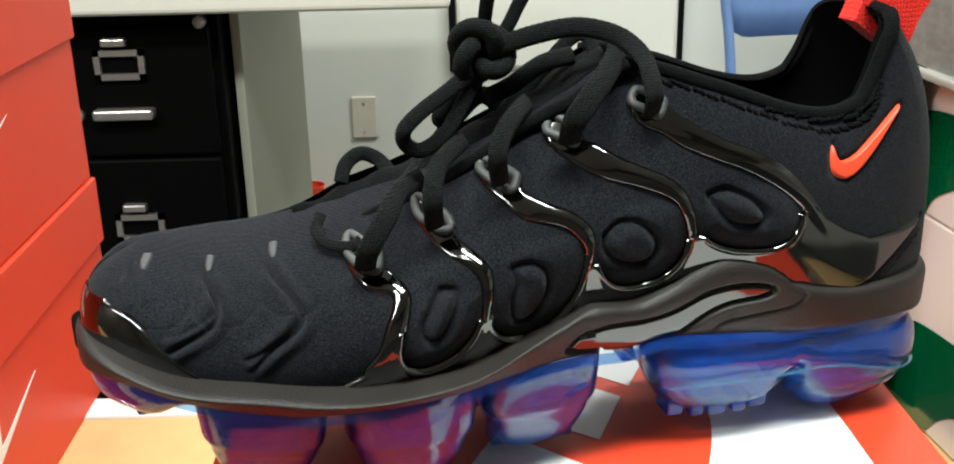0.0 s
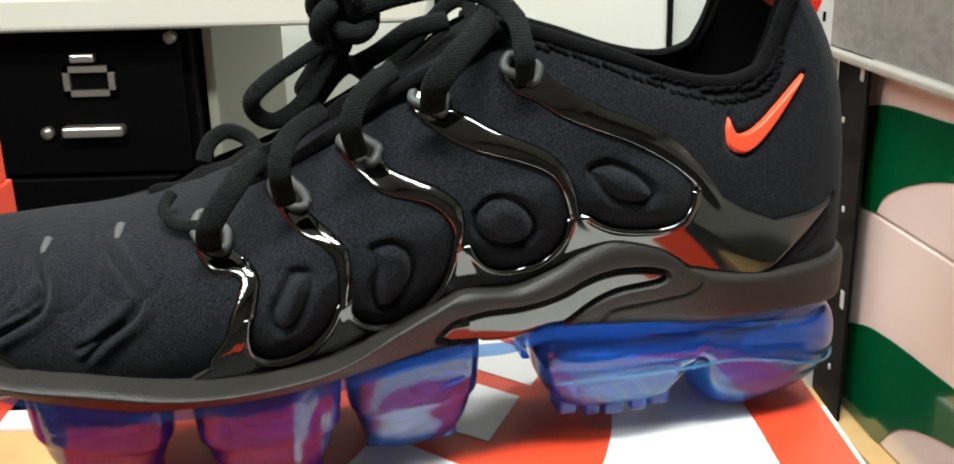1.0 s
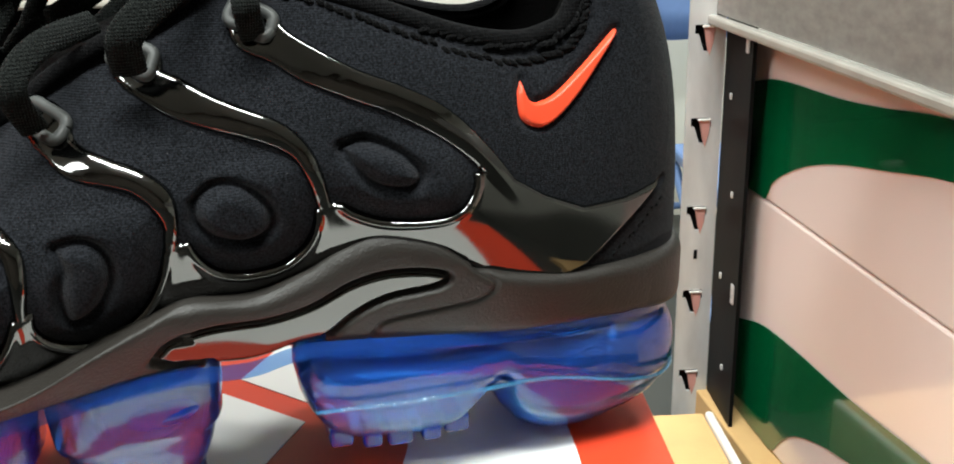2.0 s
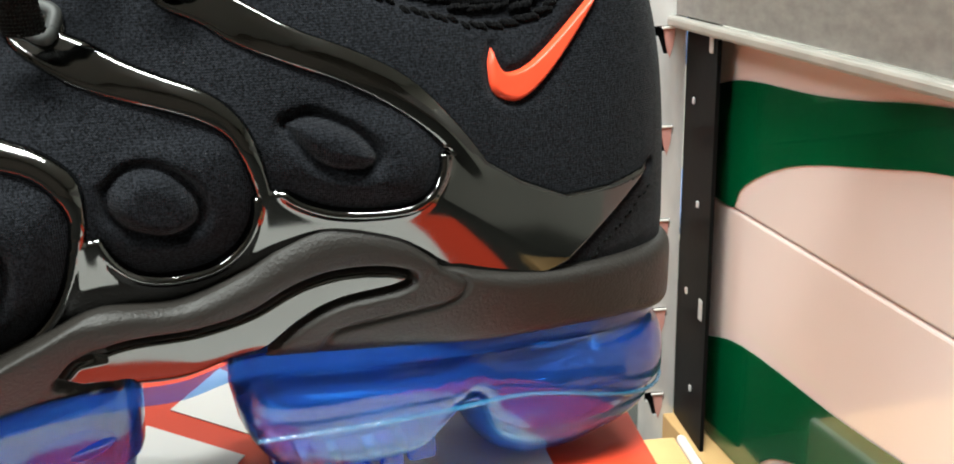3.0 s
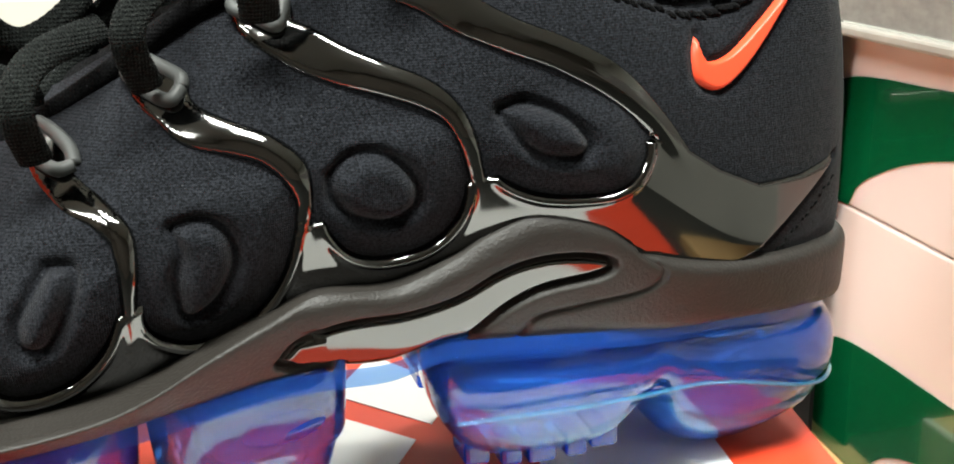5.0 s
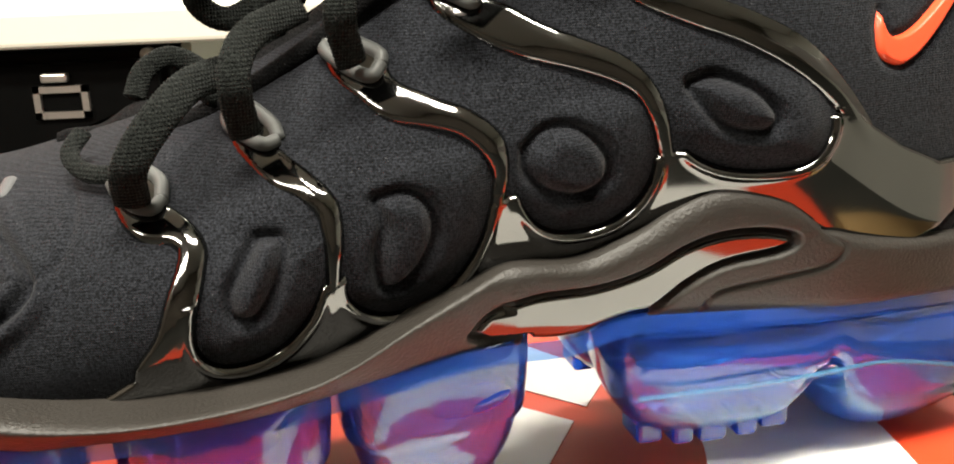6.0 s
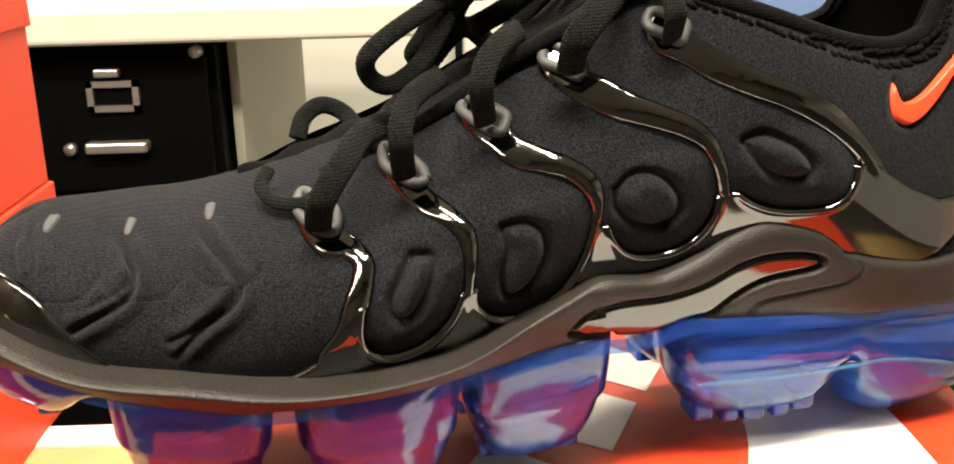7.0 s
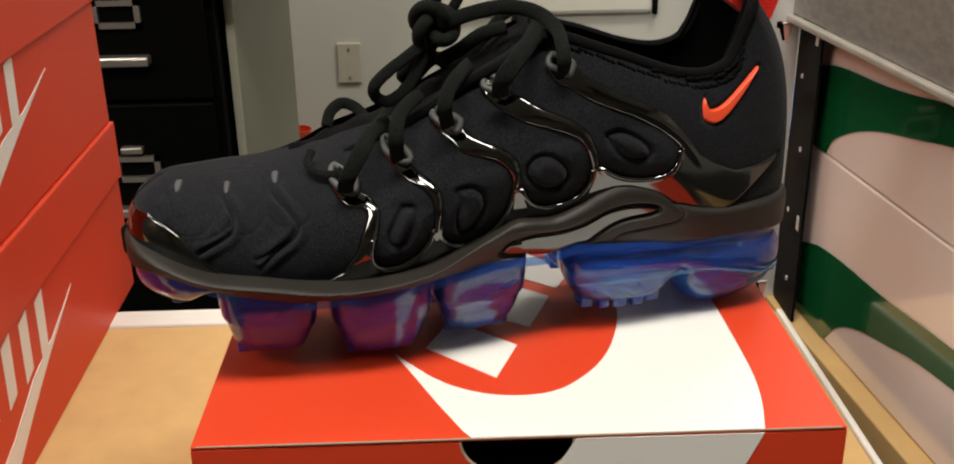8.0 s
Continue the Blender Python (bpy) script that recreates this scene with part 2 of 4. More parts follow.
def sheet(name, grid, mat, keep=None, wrap=False):
    """A mesh from a grid of places; keep tells which grid places stay."""
    n, m = grid.shape[:2]
    idx = np.arange(n * m).reshape(n, m)
    if wrap:
        idx = np.concatenate([idx, idx[:, :1]], 1)
    f = np.stack([idx[:-1, :-1], idx[1:, :-1], idx[1:, 1:], idx[:-1, 1:]], -1).reshape(-1, 4)
    p = grid.reshape(-1, 3)
    if keep is not None:
        f = f[keep.reshape(-1)[f].any(1)]
        used = np.unique(f)
        back = np.zeros(n * m, int)
        back[used] = np.arange(len(used))
        f, p = back[f], p[used]
    return mesh_from(name, p.tolist(), f.tolist(), mat)


def block_mesh(name, x0, y0, z0, x1, y1, z1, mat, bevel=0.001, segments=2):
    bm = bmesh.new()
    bmesh.ops.create_cube(bm, size=1)
    for v in bm.verts:
        v.co = Vector(((x0 + x1) / 2 + v.co.x * (x1 - x0), (y0 + y1) / 2 + v.co.y * (y1 - y0), (z0 + z1) / 2 + v.co.z * (z1 - z0)))
    if bevel:
        bmesh.ops.bevel(bm, geom=bm.edges[:], offset=bevel, segments=segments, affect="EDGES", profile=0.5)
    return finish(name, bm, mat)


def finish(name, bm, mat, smooth=False):
    me = bpy.data.meshes.new(name)
    bmesh.ops.recalc_face_normals(bm, faces=bm.faces[:])
    bm.to_mesh(me)
    bm.free()
    me.materials.append(mat)
    if smooth:
        me.polygons.foreach_set("use_smooth", [True] * len(me.polygons))
    return me


def plate_mesh(name, outline, depth, mat, to3d, bevel=0.0):
    """A flat shape of some depth: outline in two dimensions, laid into space by to3d(a, b, c)."""
    bm = bmesh.new()
    low = [bm.verts.new(to3d(a, b, 0)) for a, b in outline]
    high = [bm.verts.new(to3d(a, b, depth)) for a, b in outline]
    n = len(low)
    bm.faces.new(low[::-1])
    bm.faces.new(high)
    for i in range(n):
        bm.faces.new((low[i], low[(i + 1) % n], high[(i + 1) % n], high[i]))
    return finish(name, bm, mat)


def tube_grid(points, radius, flat=1.0, n=80, around=14, up=(0, 0, 1), wobble=0.0):
    """Places round a smooth run; radius a number or a list along the run; flat squeezes one way."""
    line = smooth_line(points, n)
    tan = np.gradient(line, axis=0)
    tan /= np.linalg.norm(tan, axis=1)[:, None] + 1e-12
    side = np.cross(tan, np.array(up, float))
    side /= np.linalg.norm(side, axis=1)[:, None] + 1e-9
    top = np.cross(side, tan)
    r = np.interp(np.linspace(0, 1, n), np.linspace(0, 1, len(np.atleast_1d(radius))), np.atleast_1d(radius))
    a = np.linspace(0, 2 * np.pi, around, endpoint=False)
    if wobble:
        r = r * (1 + wobble * np.sin(np.arange(n) * 2.2))
    return line[:, None] + r[:, None, None] * (np.cos(a)[None, :, None] * side[:, None] + flat * np.sin(a)[None, :, None] * top[:, None])


def tube(name, points, radius, mat, flat=1.0, n=80, around=14, up=(0, 0, 1), wobble=0.0):
    g = tube_grid(points, radius, flat, n, around, up, wobble)
    n, m = g.shape[:2]
    f = [(i * m + j, (i + 1) * m + j, (i + 1) * m + (j + 1) % m, i * m + (j + 1) % m) for i in range(n - 1) for j in range(m)]
    f += [tuple(range(m)), tuple(range((n - 1) * m, n * m))[::-1]]
    return mesh_from(name, g.reshape(-1, 3).tolist(), f, mat)

# ---- the room ----
FLOOR_Z, CEIL_Z = -0.64, 1.86


def setting(name, data, label):
    return tagged(new(name, data), label, "room", kind="structure")


setting("floor", block_mesh("floor", -2.6, -2.6, FLOOR_Z - 0.1, 2.8, 3.6, FLOOR_Z, FLOORING, 0), "dark worn floor of the back room")
setting("ceiling", block_mesh("ceiling", -2.6, -2.6, CEIL_Z, 2.8, 3.6, CEIL_Z + 0.1, CEILING, 0), "white painted ceiling")
setting("wall_north", block_mesh("wall_north", -2.6, 2.92, FLOOR_Z, 2.8, 3.02, CEIL_Z, WALL, 0), "cream painted wall behind the desk")
# South and west walls are unseen; their dark colour keeps reflections dark.
setting("wall_south", block_mesh("wall_south", -2.6, -2.6, FLOOR_Z, 2.8, -2.5, CEIL_Z, DARK_WALL, 0), "unseen wall, dark brown to darken the reflections")
setting("wall_west", block_mesh("wall_west", -2.6, -2.5, FLOOR_Z, -2.5, 2.92, CEIL_Z, DARK_WALL, 0), "unseen wall, dark brown to darken the reflections")
setting("wall_east", block_mesh("wall_east", 2.7, -2.5, FLOOR_Z, 2.8, 2.92, CEIL_Z, WALL, 0), "cream painted wall")


def filing_cabinet():
    c = thing("filing_cabinet", "black enamel filing cabinet with worn chrome handles under a desk", "cabinet")
    x0, x1, y0, y1 = -0.63, -0.184, 1.70, 2.30
    part("body", block_mesh("body", x0, y0 + 0.02, FLOOR_Z, x1, y1, 0.09, BLACK_ENAMEL, 0.004), c)
    for z0, z1 in ((-0.118, 0.075), (-0.40, -0.124), (-0.635, -0.406)):
        d = part("drawer", block_mesh("drawer", x0 + 0.012, y0, z0, x1 - 0.012, y0 + 0.022, z1, BLACK_ENAMEL, 0.004), c)
    for zl, dz in ((0.022, 0), (-0.232, -0.25)):
        cx = -0.329
        fr = bmesh.new()
        for a in ((cx - 0.037, zl - 0.022, cx + 0.037, zl - 0.013), (cx - 0.037, zl + 0.013, cx + 0.037, zl + 0.022), (cx - 0.037, zl - 0.022, cx - 0.028, zl + 0.022), (cx + 0.028, zl - 0.022, cx + 0.037, zl + 0.022)):
            vs = bmesh.ops.create_cube(fr, size=1)["verts"]
            for v in vs:
                v.co = Vector(((a[0] + a[2]) / 2 + v.co.x * (a[2] - a[0]), y0 - 0.004 + v.co.y * 0.008, (a[1] + a[3]) / 2 + v.co.z * (a[3] - a[1])))
        part("label_holder", finish("label_holder", fr, CHROME), c, "worn chrome label holder")
        part("thumb_latch", block_mesh("thumb_latch", cx - 0.022, y0 - 0.016, zl + 0.028, cx + 0.014, y0, zl + 0.040, CHROME, 0.003), c)
        part("handle", block_mesh("handle", cx - 0.045, y0 - 0.024, zl - 0.080, cx + 0.045, y0, zl - 0.064, CHROME, 0.004), c, "chrome bar handle")
    part("lock", tube("lock", [(-0.40, 1.69, -0.053), (-0.40, 1.695, -0.053), (-0.40, 1.705, -0.053)], 0.009, CHROME, n=4, up=(0, 0, 1)), c)
    part("lock", tube("lock", [(-0.206, 1.69, 0.082), (-0.206, 1.695, 0.082), (-0.206, 1.705, 0.082)], 0.009, CHROME, n=4, up=(0, 0, 1)), c)


def desk():
    d = thing("desk", "cream laminate desk with a thick rounded top edge", "desk")
    part("top", block_mesh("top", -1.5, 1.64, 0.100, 0.16, 2.45, 0.150, CREAM, 0.008, 3), d)
    part("side_panel", block_mesh("side_panel", -0.176, 1.76, FLOOR_Z, -0.161, 2.40, 0.0995, WALL_GREY, 0.002), d, "grey-green side panel")
    part("leg", block_mesh("leg", -1.48, 1.70, FLOOR_Z, -1.44, 2.40, 0.0995, CREAM, 0.002), d)


filing_cabinet()
desk()
sw = thing("wall_plate", "beige blank plate on the cream wall", "wall plate")
part("plate", block_mesh("plate", -0.115, 2.912, -0.415, -0.049, 2.9195, -0.303, PLATE, 0.003), sw)
for z in (-0.320, -0.398):
    part("screw", block_mesh("screw", -0.085, 2.909, z - 0.003, -0.079, 2.913, z + 0.003, CHROME, 0.001), sw)

# framed cream board on the wall and a blue chair before it
bd = thing("whiteboard", "cream whiteboard with a dark rounded frame on the wall", "whiteboard")
part("panel", block_mesh("panel", 0.17, 2.900, -0.235, 0.745, 2.915, 0.8, CREAM, 0.01), bd)
part("frame", block_mesh("frame", 0.150, 2.895, -0.24, 0.168, 2.918, 0.8, STEEL_DARK_SHADED, 0.004), bd, "dark frame strip")
part("frame", block_mesh("frame", 0.747, 2.895, -0.24, 0.760, 2.918, 0.8, STEEL_DARK_SHADED, 0.004), bd, "dark frame strip")


def blue_chair():
    c = thing("folding_chair", "blue folding chair standing by the far wall", "chair")
    # curved steel back with rounded lower corners and a rolled edge
    def back(depth):
        g = []
        for a in np.linspace(0, 1, 25):
            corner = 0.05 * (1 - (1 - min(a, 1 - a) / 0.12) ** 2) ** 0.5 if min(a, 1 - a) < 0.12 else 0.05
            z0 = -0.07 - corner
            g.append([(0.805 + 0.42 * a, 2.615 + depth + 0.035 * math.sin(math.pi * a), z0 + (0.15 - z0) * b) for b in np.linspace(0, 1, 5)])
        return np.array(g)

    shell = np.concatenate([back(0.0), back(0.008)[:, ::-1]], 1)
    part("backrest", sheet("backrest", shell, BLUE, wrap=True), c, "curved blue steel backrest")
    for side in (0, 1):
        run = [(0.772, 2.60, 0.17), (0.789, 2.60, -0.02), (0.803, 2.595, -0.12), (0.828, 2.58, -0.377), (0.862, 2.55, FLOOR_Z + 0.004)]
        part("leg", tube("leg", [(x if side == 0 else 2.03 - x, y, z) for x, y, z in run], 0.012, BLUE, n=40), c, "pale blue steel tube leg")
    part("seat", block_mesh("seat", 0.845, 2.20, -0.375, 1.185, 2.56, -0.345, BLUE, 0.010, 3), c)
    for side in (0, 1):
        run = [(0.850, 2.52, -0.385), (0.856, 2.36, -0.50), (0.862, 2.20, FLOOR_Z + 0.004)]
        part("leg", tube("leg", [(x if side == 0 else 2.03 - x, y, z) for x, y, z in run], 0.011, BLUE, n=30), c, "pale blue steel tube leg")
    part("rear_brace", tube("rear_brace", [(0.845, 2.57, -0.50), (1.0, 2.57, -0.50), (1.185, 2.57, -0.50)], 0.008, BLUE, n=12), c)


blue_chair()

# A small orange spot by the wall, given the shape of a cup.
cup = thing("orange_spot", "small orange cup shape on the floor by the wall", "cup", pose(-0.225, 2.84, FLOOR_Z))
part("cup_wall", sheet("cup_wall", np.array([[((0.024 + 0.010 * h) * math.cos(a), (0.024 + 0.010 * h) * math.sin(a), 0.0005 + 0.118 * h) for h in np.linspace(0, 1, 6)] for a in np.linspace(0, 2 * math.pi, 25)]), ORANGE), cup)
part("cup_rim", tube("cup_rim", [(0.034 * math.cos(a), 0.034 * math.sin(a), 0.1185) for a in np.linspace(0, 2 * math.pi, 17)], 0.0018, ORANGE, n=48, around=8), cup)

# ---- the shelf that carries the boxes ----
sh = thing("shelf_board", "tan particle board shelf with white edging", "shelf", kind="structure")
part("board", block_mesh("board", -0.60, 0.352, -0.018, 0.405, 0.682, 0.0, BOARD, 0.001), sh)
part("edging", block_mesh("edging", -0.60, 0.6825, -0.03, 0.30, 0.706, 0.0015, WHITE_EDGE, 0.002), sh, "white edging strip")
part("edging", block_mesh("edging", 0.4055, 0.352, -0.03, 0.410, 0.682, 0.0015, WHITE_EDGE, 0.002), sh, "white edging strip")
for x, y in ((-0.58, 0.37), (-0.58, 0.66), (0.38, 0.37), (0.38, 0.66)):
    part("leg", block_mesh("leg", x - 0.015, y - 0.015, FLOOR_Z, x + 0.015, y + 0.015, -0.0185, STEEL, 0.001), sh)

# second bay: it stands a little askew
BAY = Matrix.Translation((0.4349, 0.775, 0)) @ Matrix.Rotation(math.atan(0.09), 4, "Z")
lb = thing("lower_board", "tan particle board of the next shelf bay", "shelf", BAY, kind="structure")
part("board", block_mesh("board", -0.014, -0.48, -0.0445, 0.45, -0.012, -0.0265, BOARD, 0.001), lb)
for x, y in ((0.40, -0.46), (0.40, -0.03), (0.01, -0.46)):
    part("leg", block_mesh("leg", x - 0.012, y - 0.012, FLOOR_Z, x + 0.012, y + 0.012, -0.045, STEEL, 0.001), lb)


def upright():
    p = thing("steel_upright", "slotted galvanised steel angle post of a shelf unit", "shelf post")
    bm = bmesh.new()
    top, low = 0.9, FLOOR_Z

    def bar(x0, y0, z0, x1, y1, z1):
        for v in bmesh.ops.create_cube(bm, size=1)["verts"]:
            v.co = Vector(((x0 + x1) / 2 + v.co.x * (x1 - x0), (y0 + y1) / 2 + v.co.y * (y1 - y0), (z0 + z1) / 2 + v.co.z * (z1 - z0)))

    # a flange with keyhole slots: a square shoulder above a narrowing tail
    bar(0.4085, 0.757, low, 0.4115, 0.759, top)
    bar(0.4225, 0.757, low, 0.428, 0.759, top)
    z, slots = low + 0.013, []
    while z < top - 0.06:
        bar(0.4115, 0.757, z + 0.014, 0.4225, 0.759, z + 0.050)
        for x0, x1, xa in ((0.4115, 0.4165, 0.4135), (0.4225, 0.4205, 0.4225)):
            low_in, high_in = (x1, xa) if x0 < x1 else (x1, x0 - 0.0005)
            quad = [(x0, z), (low_in, z), (high_in, z + 0.009), (x0, z + 0.009)]
            front = [bm.verts.new((a, 0.757, c)) for a, c in quad]
            back = [bm.verts.new((a, 0.759, c)) for a, c in quad]
            bm.faces.new(front)
            bm.faces.new(back[::-1])
            for i in range(4):
                bm.faces.new((front[i], front[(i + 1) % 4], back[(i + 1) % 4], back[i]))
        slots.append(z)
        z += 0.050
    bar(0.4115, 0.757, z, 0.4225, 0.759, top)
    part("face_flange", finish("face_flange", bm, STEEL), p)
    # Strip added behind the slots; its near-black stands for the shade in them.
    part("slot_shade", block_mesh("slot_shade", 0.4100, 0.7602, low, 0.4265, 0.7618, top, STEEL_DARK_SHADED, 0), p, "dark strip added for the shade in the slots")
    for z in slots:
        if -0.2 < z < 0.45:
            # The slots' reddish reflection is drawn as a small coloured plate.
            slot_fill = [(0.4163, z + 0.0125), (0.4220, z + 0.0125), (0.4214, z + 0.005), (0.4195, z - 0.002), (0.4180, z + 0.003)]
            part("slot_reflection", plate_mesh("slot_reflection", slot_fill, 0.0016, SLOT_RED, lambda a, c, d: (a, 0.7566 + d, c)), p, "dull red plate for the reflection in a slot")
            part("slot_lip", block_mesh("slot_lip", 0.4150, 0.7556, z + 0.0125, 0.4222, 0.7568, z + 0.0138, WHITE_EDGE, 0.0004), p, "bright pressed lip")
            if slots.index(z) % 3 == 1:
                # a dark chip stands in for the shade inside the hole
                part("bolt_hole", block_mesh("bolt_hole", 0.4165, 0.7566, z + 0.033, 0.4185, 0.7569, z + 0.0385, STEEL_DARK_SHADED, 0.0001), p, "dark chip for a small hole's shade")
    # Same galvanised angle; its shaded side is painted near-black.
    part("side_flange", block_mesh("side_flange", 0.4285, 0.712, low, 0.4305, 0.757, top, STEEL_DARK_SHADED, 0), p, "side flange with its shade put into the colour")
    # Bright spots up the dark flange, built as small raised blocks.
    for i in range(22):
        z = -0.5 + i * 0.05
        part("flange_spot", block_mesh("flange_spot", 0.4272, 0.728 + 0.012 * (i % 2), z, 0.4284, 0.7305 + 0.012 * (i % 2), z + 0.0035, STEEL, 0.0006), p)
    for z in (0.178, 0.044, -0.09):
        part("slot", block_mesh("slot", 0.4276, 0.7165, z, 0.4284, 0.7215, z + 0.011, STEEL, 0.0006), p, "bright slot mark")


upright()
bm_ = thing("steel_shelf", "grey galvanised steel shelf with a folded front lip", "shelf", BAY)
part("front", block_mesh("front", -0.0140, -0.73, 0.1925, -0.0120, -0.004, 0.275, SHELF_STEEL, 0.0006), bm_, "speckled grey front")
part("lip", block_mesh("lip", -0.0185, -0.73, 0.1868, -0.0125, -0.004, 0.1920, LIP_STEEL, 0.0015), bm_, "folded lip, paler for its bright reflection")
part("deck", block_mesh("deck", -0.0115, -0.73, 0.270, 0.42, 0.03, 0.2745, SHELF_STEEL, 0.0006), bm_)


def pink_box(z0, z1):
    b = thing("shoe_box", "glossy pale pink shoe box with a green wave print", "box", BAY, "pink boxes in the next bay")
    part("box", block_mesh("box", 0, -0.36, z0, 0.24, 0, z1, PINK, 0.0015), b)
    return b


def wave_print(b, top, foot, x=-0.0006):
    """A green stripe between two lines given as (distance from the far edge, height)."""
    s = np.linspace(0, 0.358, 70)
    t, f = along(top, s), along(foot, s)
    g = np.stack([np.stack([0 * s + x, -0.001 - s, np.maximum(f + (t - f) * k, f)], -1) for k in np.linspace(0, 1, 4)], 1)
    part("wave_print", sheet("wave_print", g, GREEN), b, "green wave stripe")


pa = pink_box(-0.0260, 0.1030)
pb = pink_box(0.1036, 0.1862)
wave_print(pa, [(0, 21), (20, 23), (42, 29.5), (66, 36.7), (91, 39.8), (116, 41.2), (141, 42), (165, 43), (190, 45), (215, 47.4), (239, 49.3), (300, 54), (360, 58)], [(0, -25.5), (84, -25.5), (92, -24.5), (102, -13), (117, -2), (144, 8), (181, 16.5), (206, 22), (246, 27), (300, 32), (360, 36)])
wave_print(pb, [(0, 152), (20, 156.5), (38, 160.6), (60, 165.6), (82, 167.8), (103, 168.8), (125, 169.8), (146, 171.5), (168, 174), (189, 177), (211, 179.4), (260, 183), (360, 185.5)], [(0, 104.2), (58, 104.2), (63, 106.5), (70, 116), (89, 126.6), (107, 134), (125, 139.5), (143, 143.8), (161, 147.3), (179, 150.8), (198, 154.6), (216, 157.5), (280, 165), (360, 172)])


# ---- red shoe boxes ----
def red_box(at, length, width, height, label):
    """A shoe box with a lid that stands a little proud; x across, y along."""
    b = thing("shoe_box", label, "box", at, "stacked red boxes")
    part("tray", block_mesh("tray", -width, -length, 0, -0.0015, -0.0015, height - 0.006, CARD_RED, 0.0008), b)
    part("lid", block_mesh("lid", -width - 0.001, -length - 0.001, height - 0.041, 0.0008, 0.0008, height, CARD_RED, 0.0012), b, "orange-red lid")
    return b


stack = []
for i in range(3):
    stack.append(red_box(pose(-0.0585 + 0.003 * (i == 2), 0.757 + 0.012 * (i == 2), 0.0003 + 0.1265 * i, 0, 0, 1.6), 0.34, 0.24, 0.126, "orange-red card shoe box with a white swept mark in a stack"))
for b, y0, z0 in ((stack[0], -0.020, 0.0), (stack[1], 0.0, 0.004)):
    tick = [(-0.113, 0.0620), (-0.140, 0.0520), (-0.167, 0.0420), (-0.205, 0.0260), (-0.235, 0.0115), (-0.262, 0.0095), (-0.262, 0.022), (-0.235, 0.028), (-0.196, 0.0430), (-0.159, 0.0490)]
    part("printed_tick", plate_mesh("printed_tick", [(p + y0, q + z0) for p, q in tick], 0.0004, CARD_WHITE, lambda a, c, d: (-0.0015 + d, a, c)), b, "white printed tick")
    for j in range(4):
        p, q = -0.162 - 0.027 * j + y0, 0.082 + z0
        bar = [(p, q), (p - 0.013, q - 0.003), (p - 0.016, q - 0.037), (p - 0.004, q - 0.034)]
        part("printed_bar", plate_mesh("printed_bar", bar, 0.0004, CARD_WHITE, lambda a, c, d: (-0.0015 + d, a, c)), b, "white printed bar")

# the box under the shoe
X0, X1, Y0, Y1, ZT = 0.0765, 0.3315, 0.369, 0.560, 0.110
main = thing("shoe_box", "orange-red shoe box with large white print, under the sneaker", "box")
part("tray", block_mesh("tray", X0 + 0.0025, Y0 + 0.0025, 0.0, X1 - 0.0025, Y1 - 0.0025, ZT - 0.03, CARD_IN, 0.0006), main)
part("lid_top", block_mesh("lid_top", X0, Y0, ZT - 0.0015, X1, Y1, ZT, CARD_RED, 0.0006), main, "orange-red lid")
for x in (X0, X1 - 0.0015):
    part("lid_side", block_mesh("lid_side", x, Y0 + 0.0016, ZT - 0.10, x + 0.0015, Y1, ZT - 0.0016, CARD_RED, 0.0003), main)
part("lid_side", block_mesh("lid_side", X0 + 0.0016, Y1 - 0.0015, ZT - 0.10, X1 - 0.0016, Y1, ZT - 0.0016, CARD_RED, 0.0003), main)
NOTCH_X, NOTCH_R = 0.2025, 0.0225
notch = [(NOTCH_X - NOTCH_R * math.cos(a), ZT - 0.0018 - 0.017 * math.sin(a)) for a in np.linspace(0, math.pi, 25)]
front = [(X0, ZT - 0.0018)] + notch + [(X1, ZT - 0.0018), (X1, ZT - 0.10), (X0, ZT - 0.10)]
part("lid_front", plate_mesh("lid_front", front, 0.0015, CARD_RED, lambda a, c, d: (a, Y0 + d, c)), main, "lid side with a thumb notch")


def printed(name, outline, parent, mat=CARD_WHITE, z=ZT):
    part(name, plate_mesh(name, outline, 0.0003, mat, lambda a, c, d: (a, c, z + d)), parent, "white print on the lid")


bowl = smooth_line([(0.1529, 0.4365), (0.1718, 0.4133), (0.1894, 0.4020), (0.2069, 0.3990), (0.2225, 0.4029), (0.2371, 0.4170), (0.2476, 0.4351), (0.2547, 0.4579), (0.2578, 0.4797), (0.257, 0.512)], 50)
rim = smooth_line([(0.300, 0.512), (0.3047, 0.480), (0.3056, 0.4487), (0.3057, 0.4129), (0.3033, 0.3887), (0.2990, 0.3692)], 30)
tail = [(0.1847, 0.3692), (0.1813, 0.3744), (0.1718, 0.3940), (0.1614, 0.4175)]
printed("printed_sweep", [tuple(p) for p in bowl] + [tuple(p) for p in rim] + tail, main)
printed("printed_block", [(0.1664, 0.4417), (0.1966, 0.4138), (0.2074, 0.4421), (0.1776, 0.4670)], main)
printed("printed_block", [(0.186, 0.478), (0.2143, 0.4592), (0.2265, 0.4905), (0.198, 0.512)], main)
printed("printed_block", [(0.203, 0.521), (0.2310, 0.4990), (0.240, 0.520), (0.214, 0.548)], main)
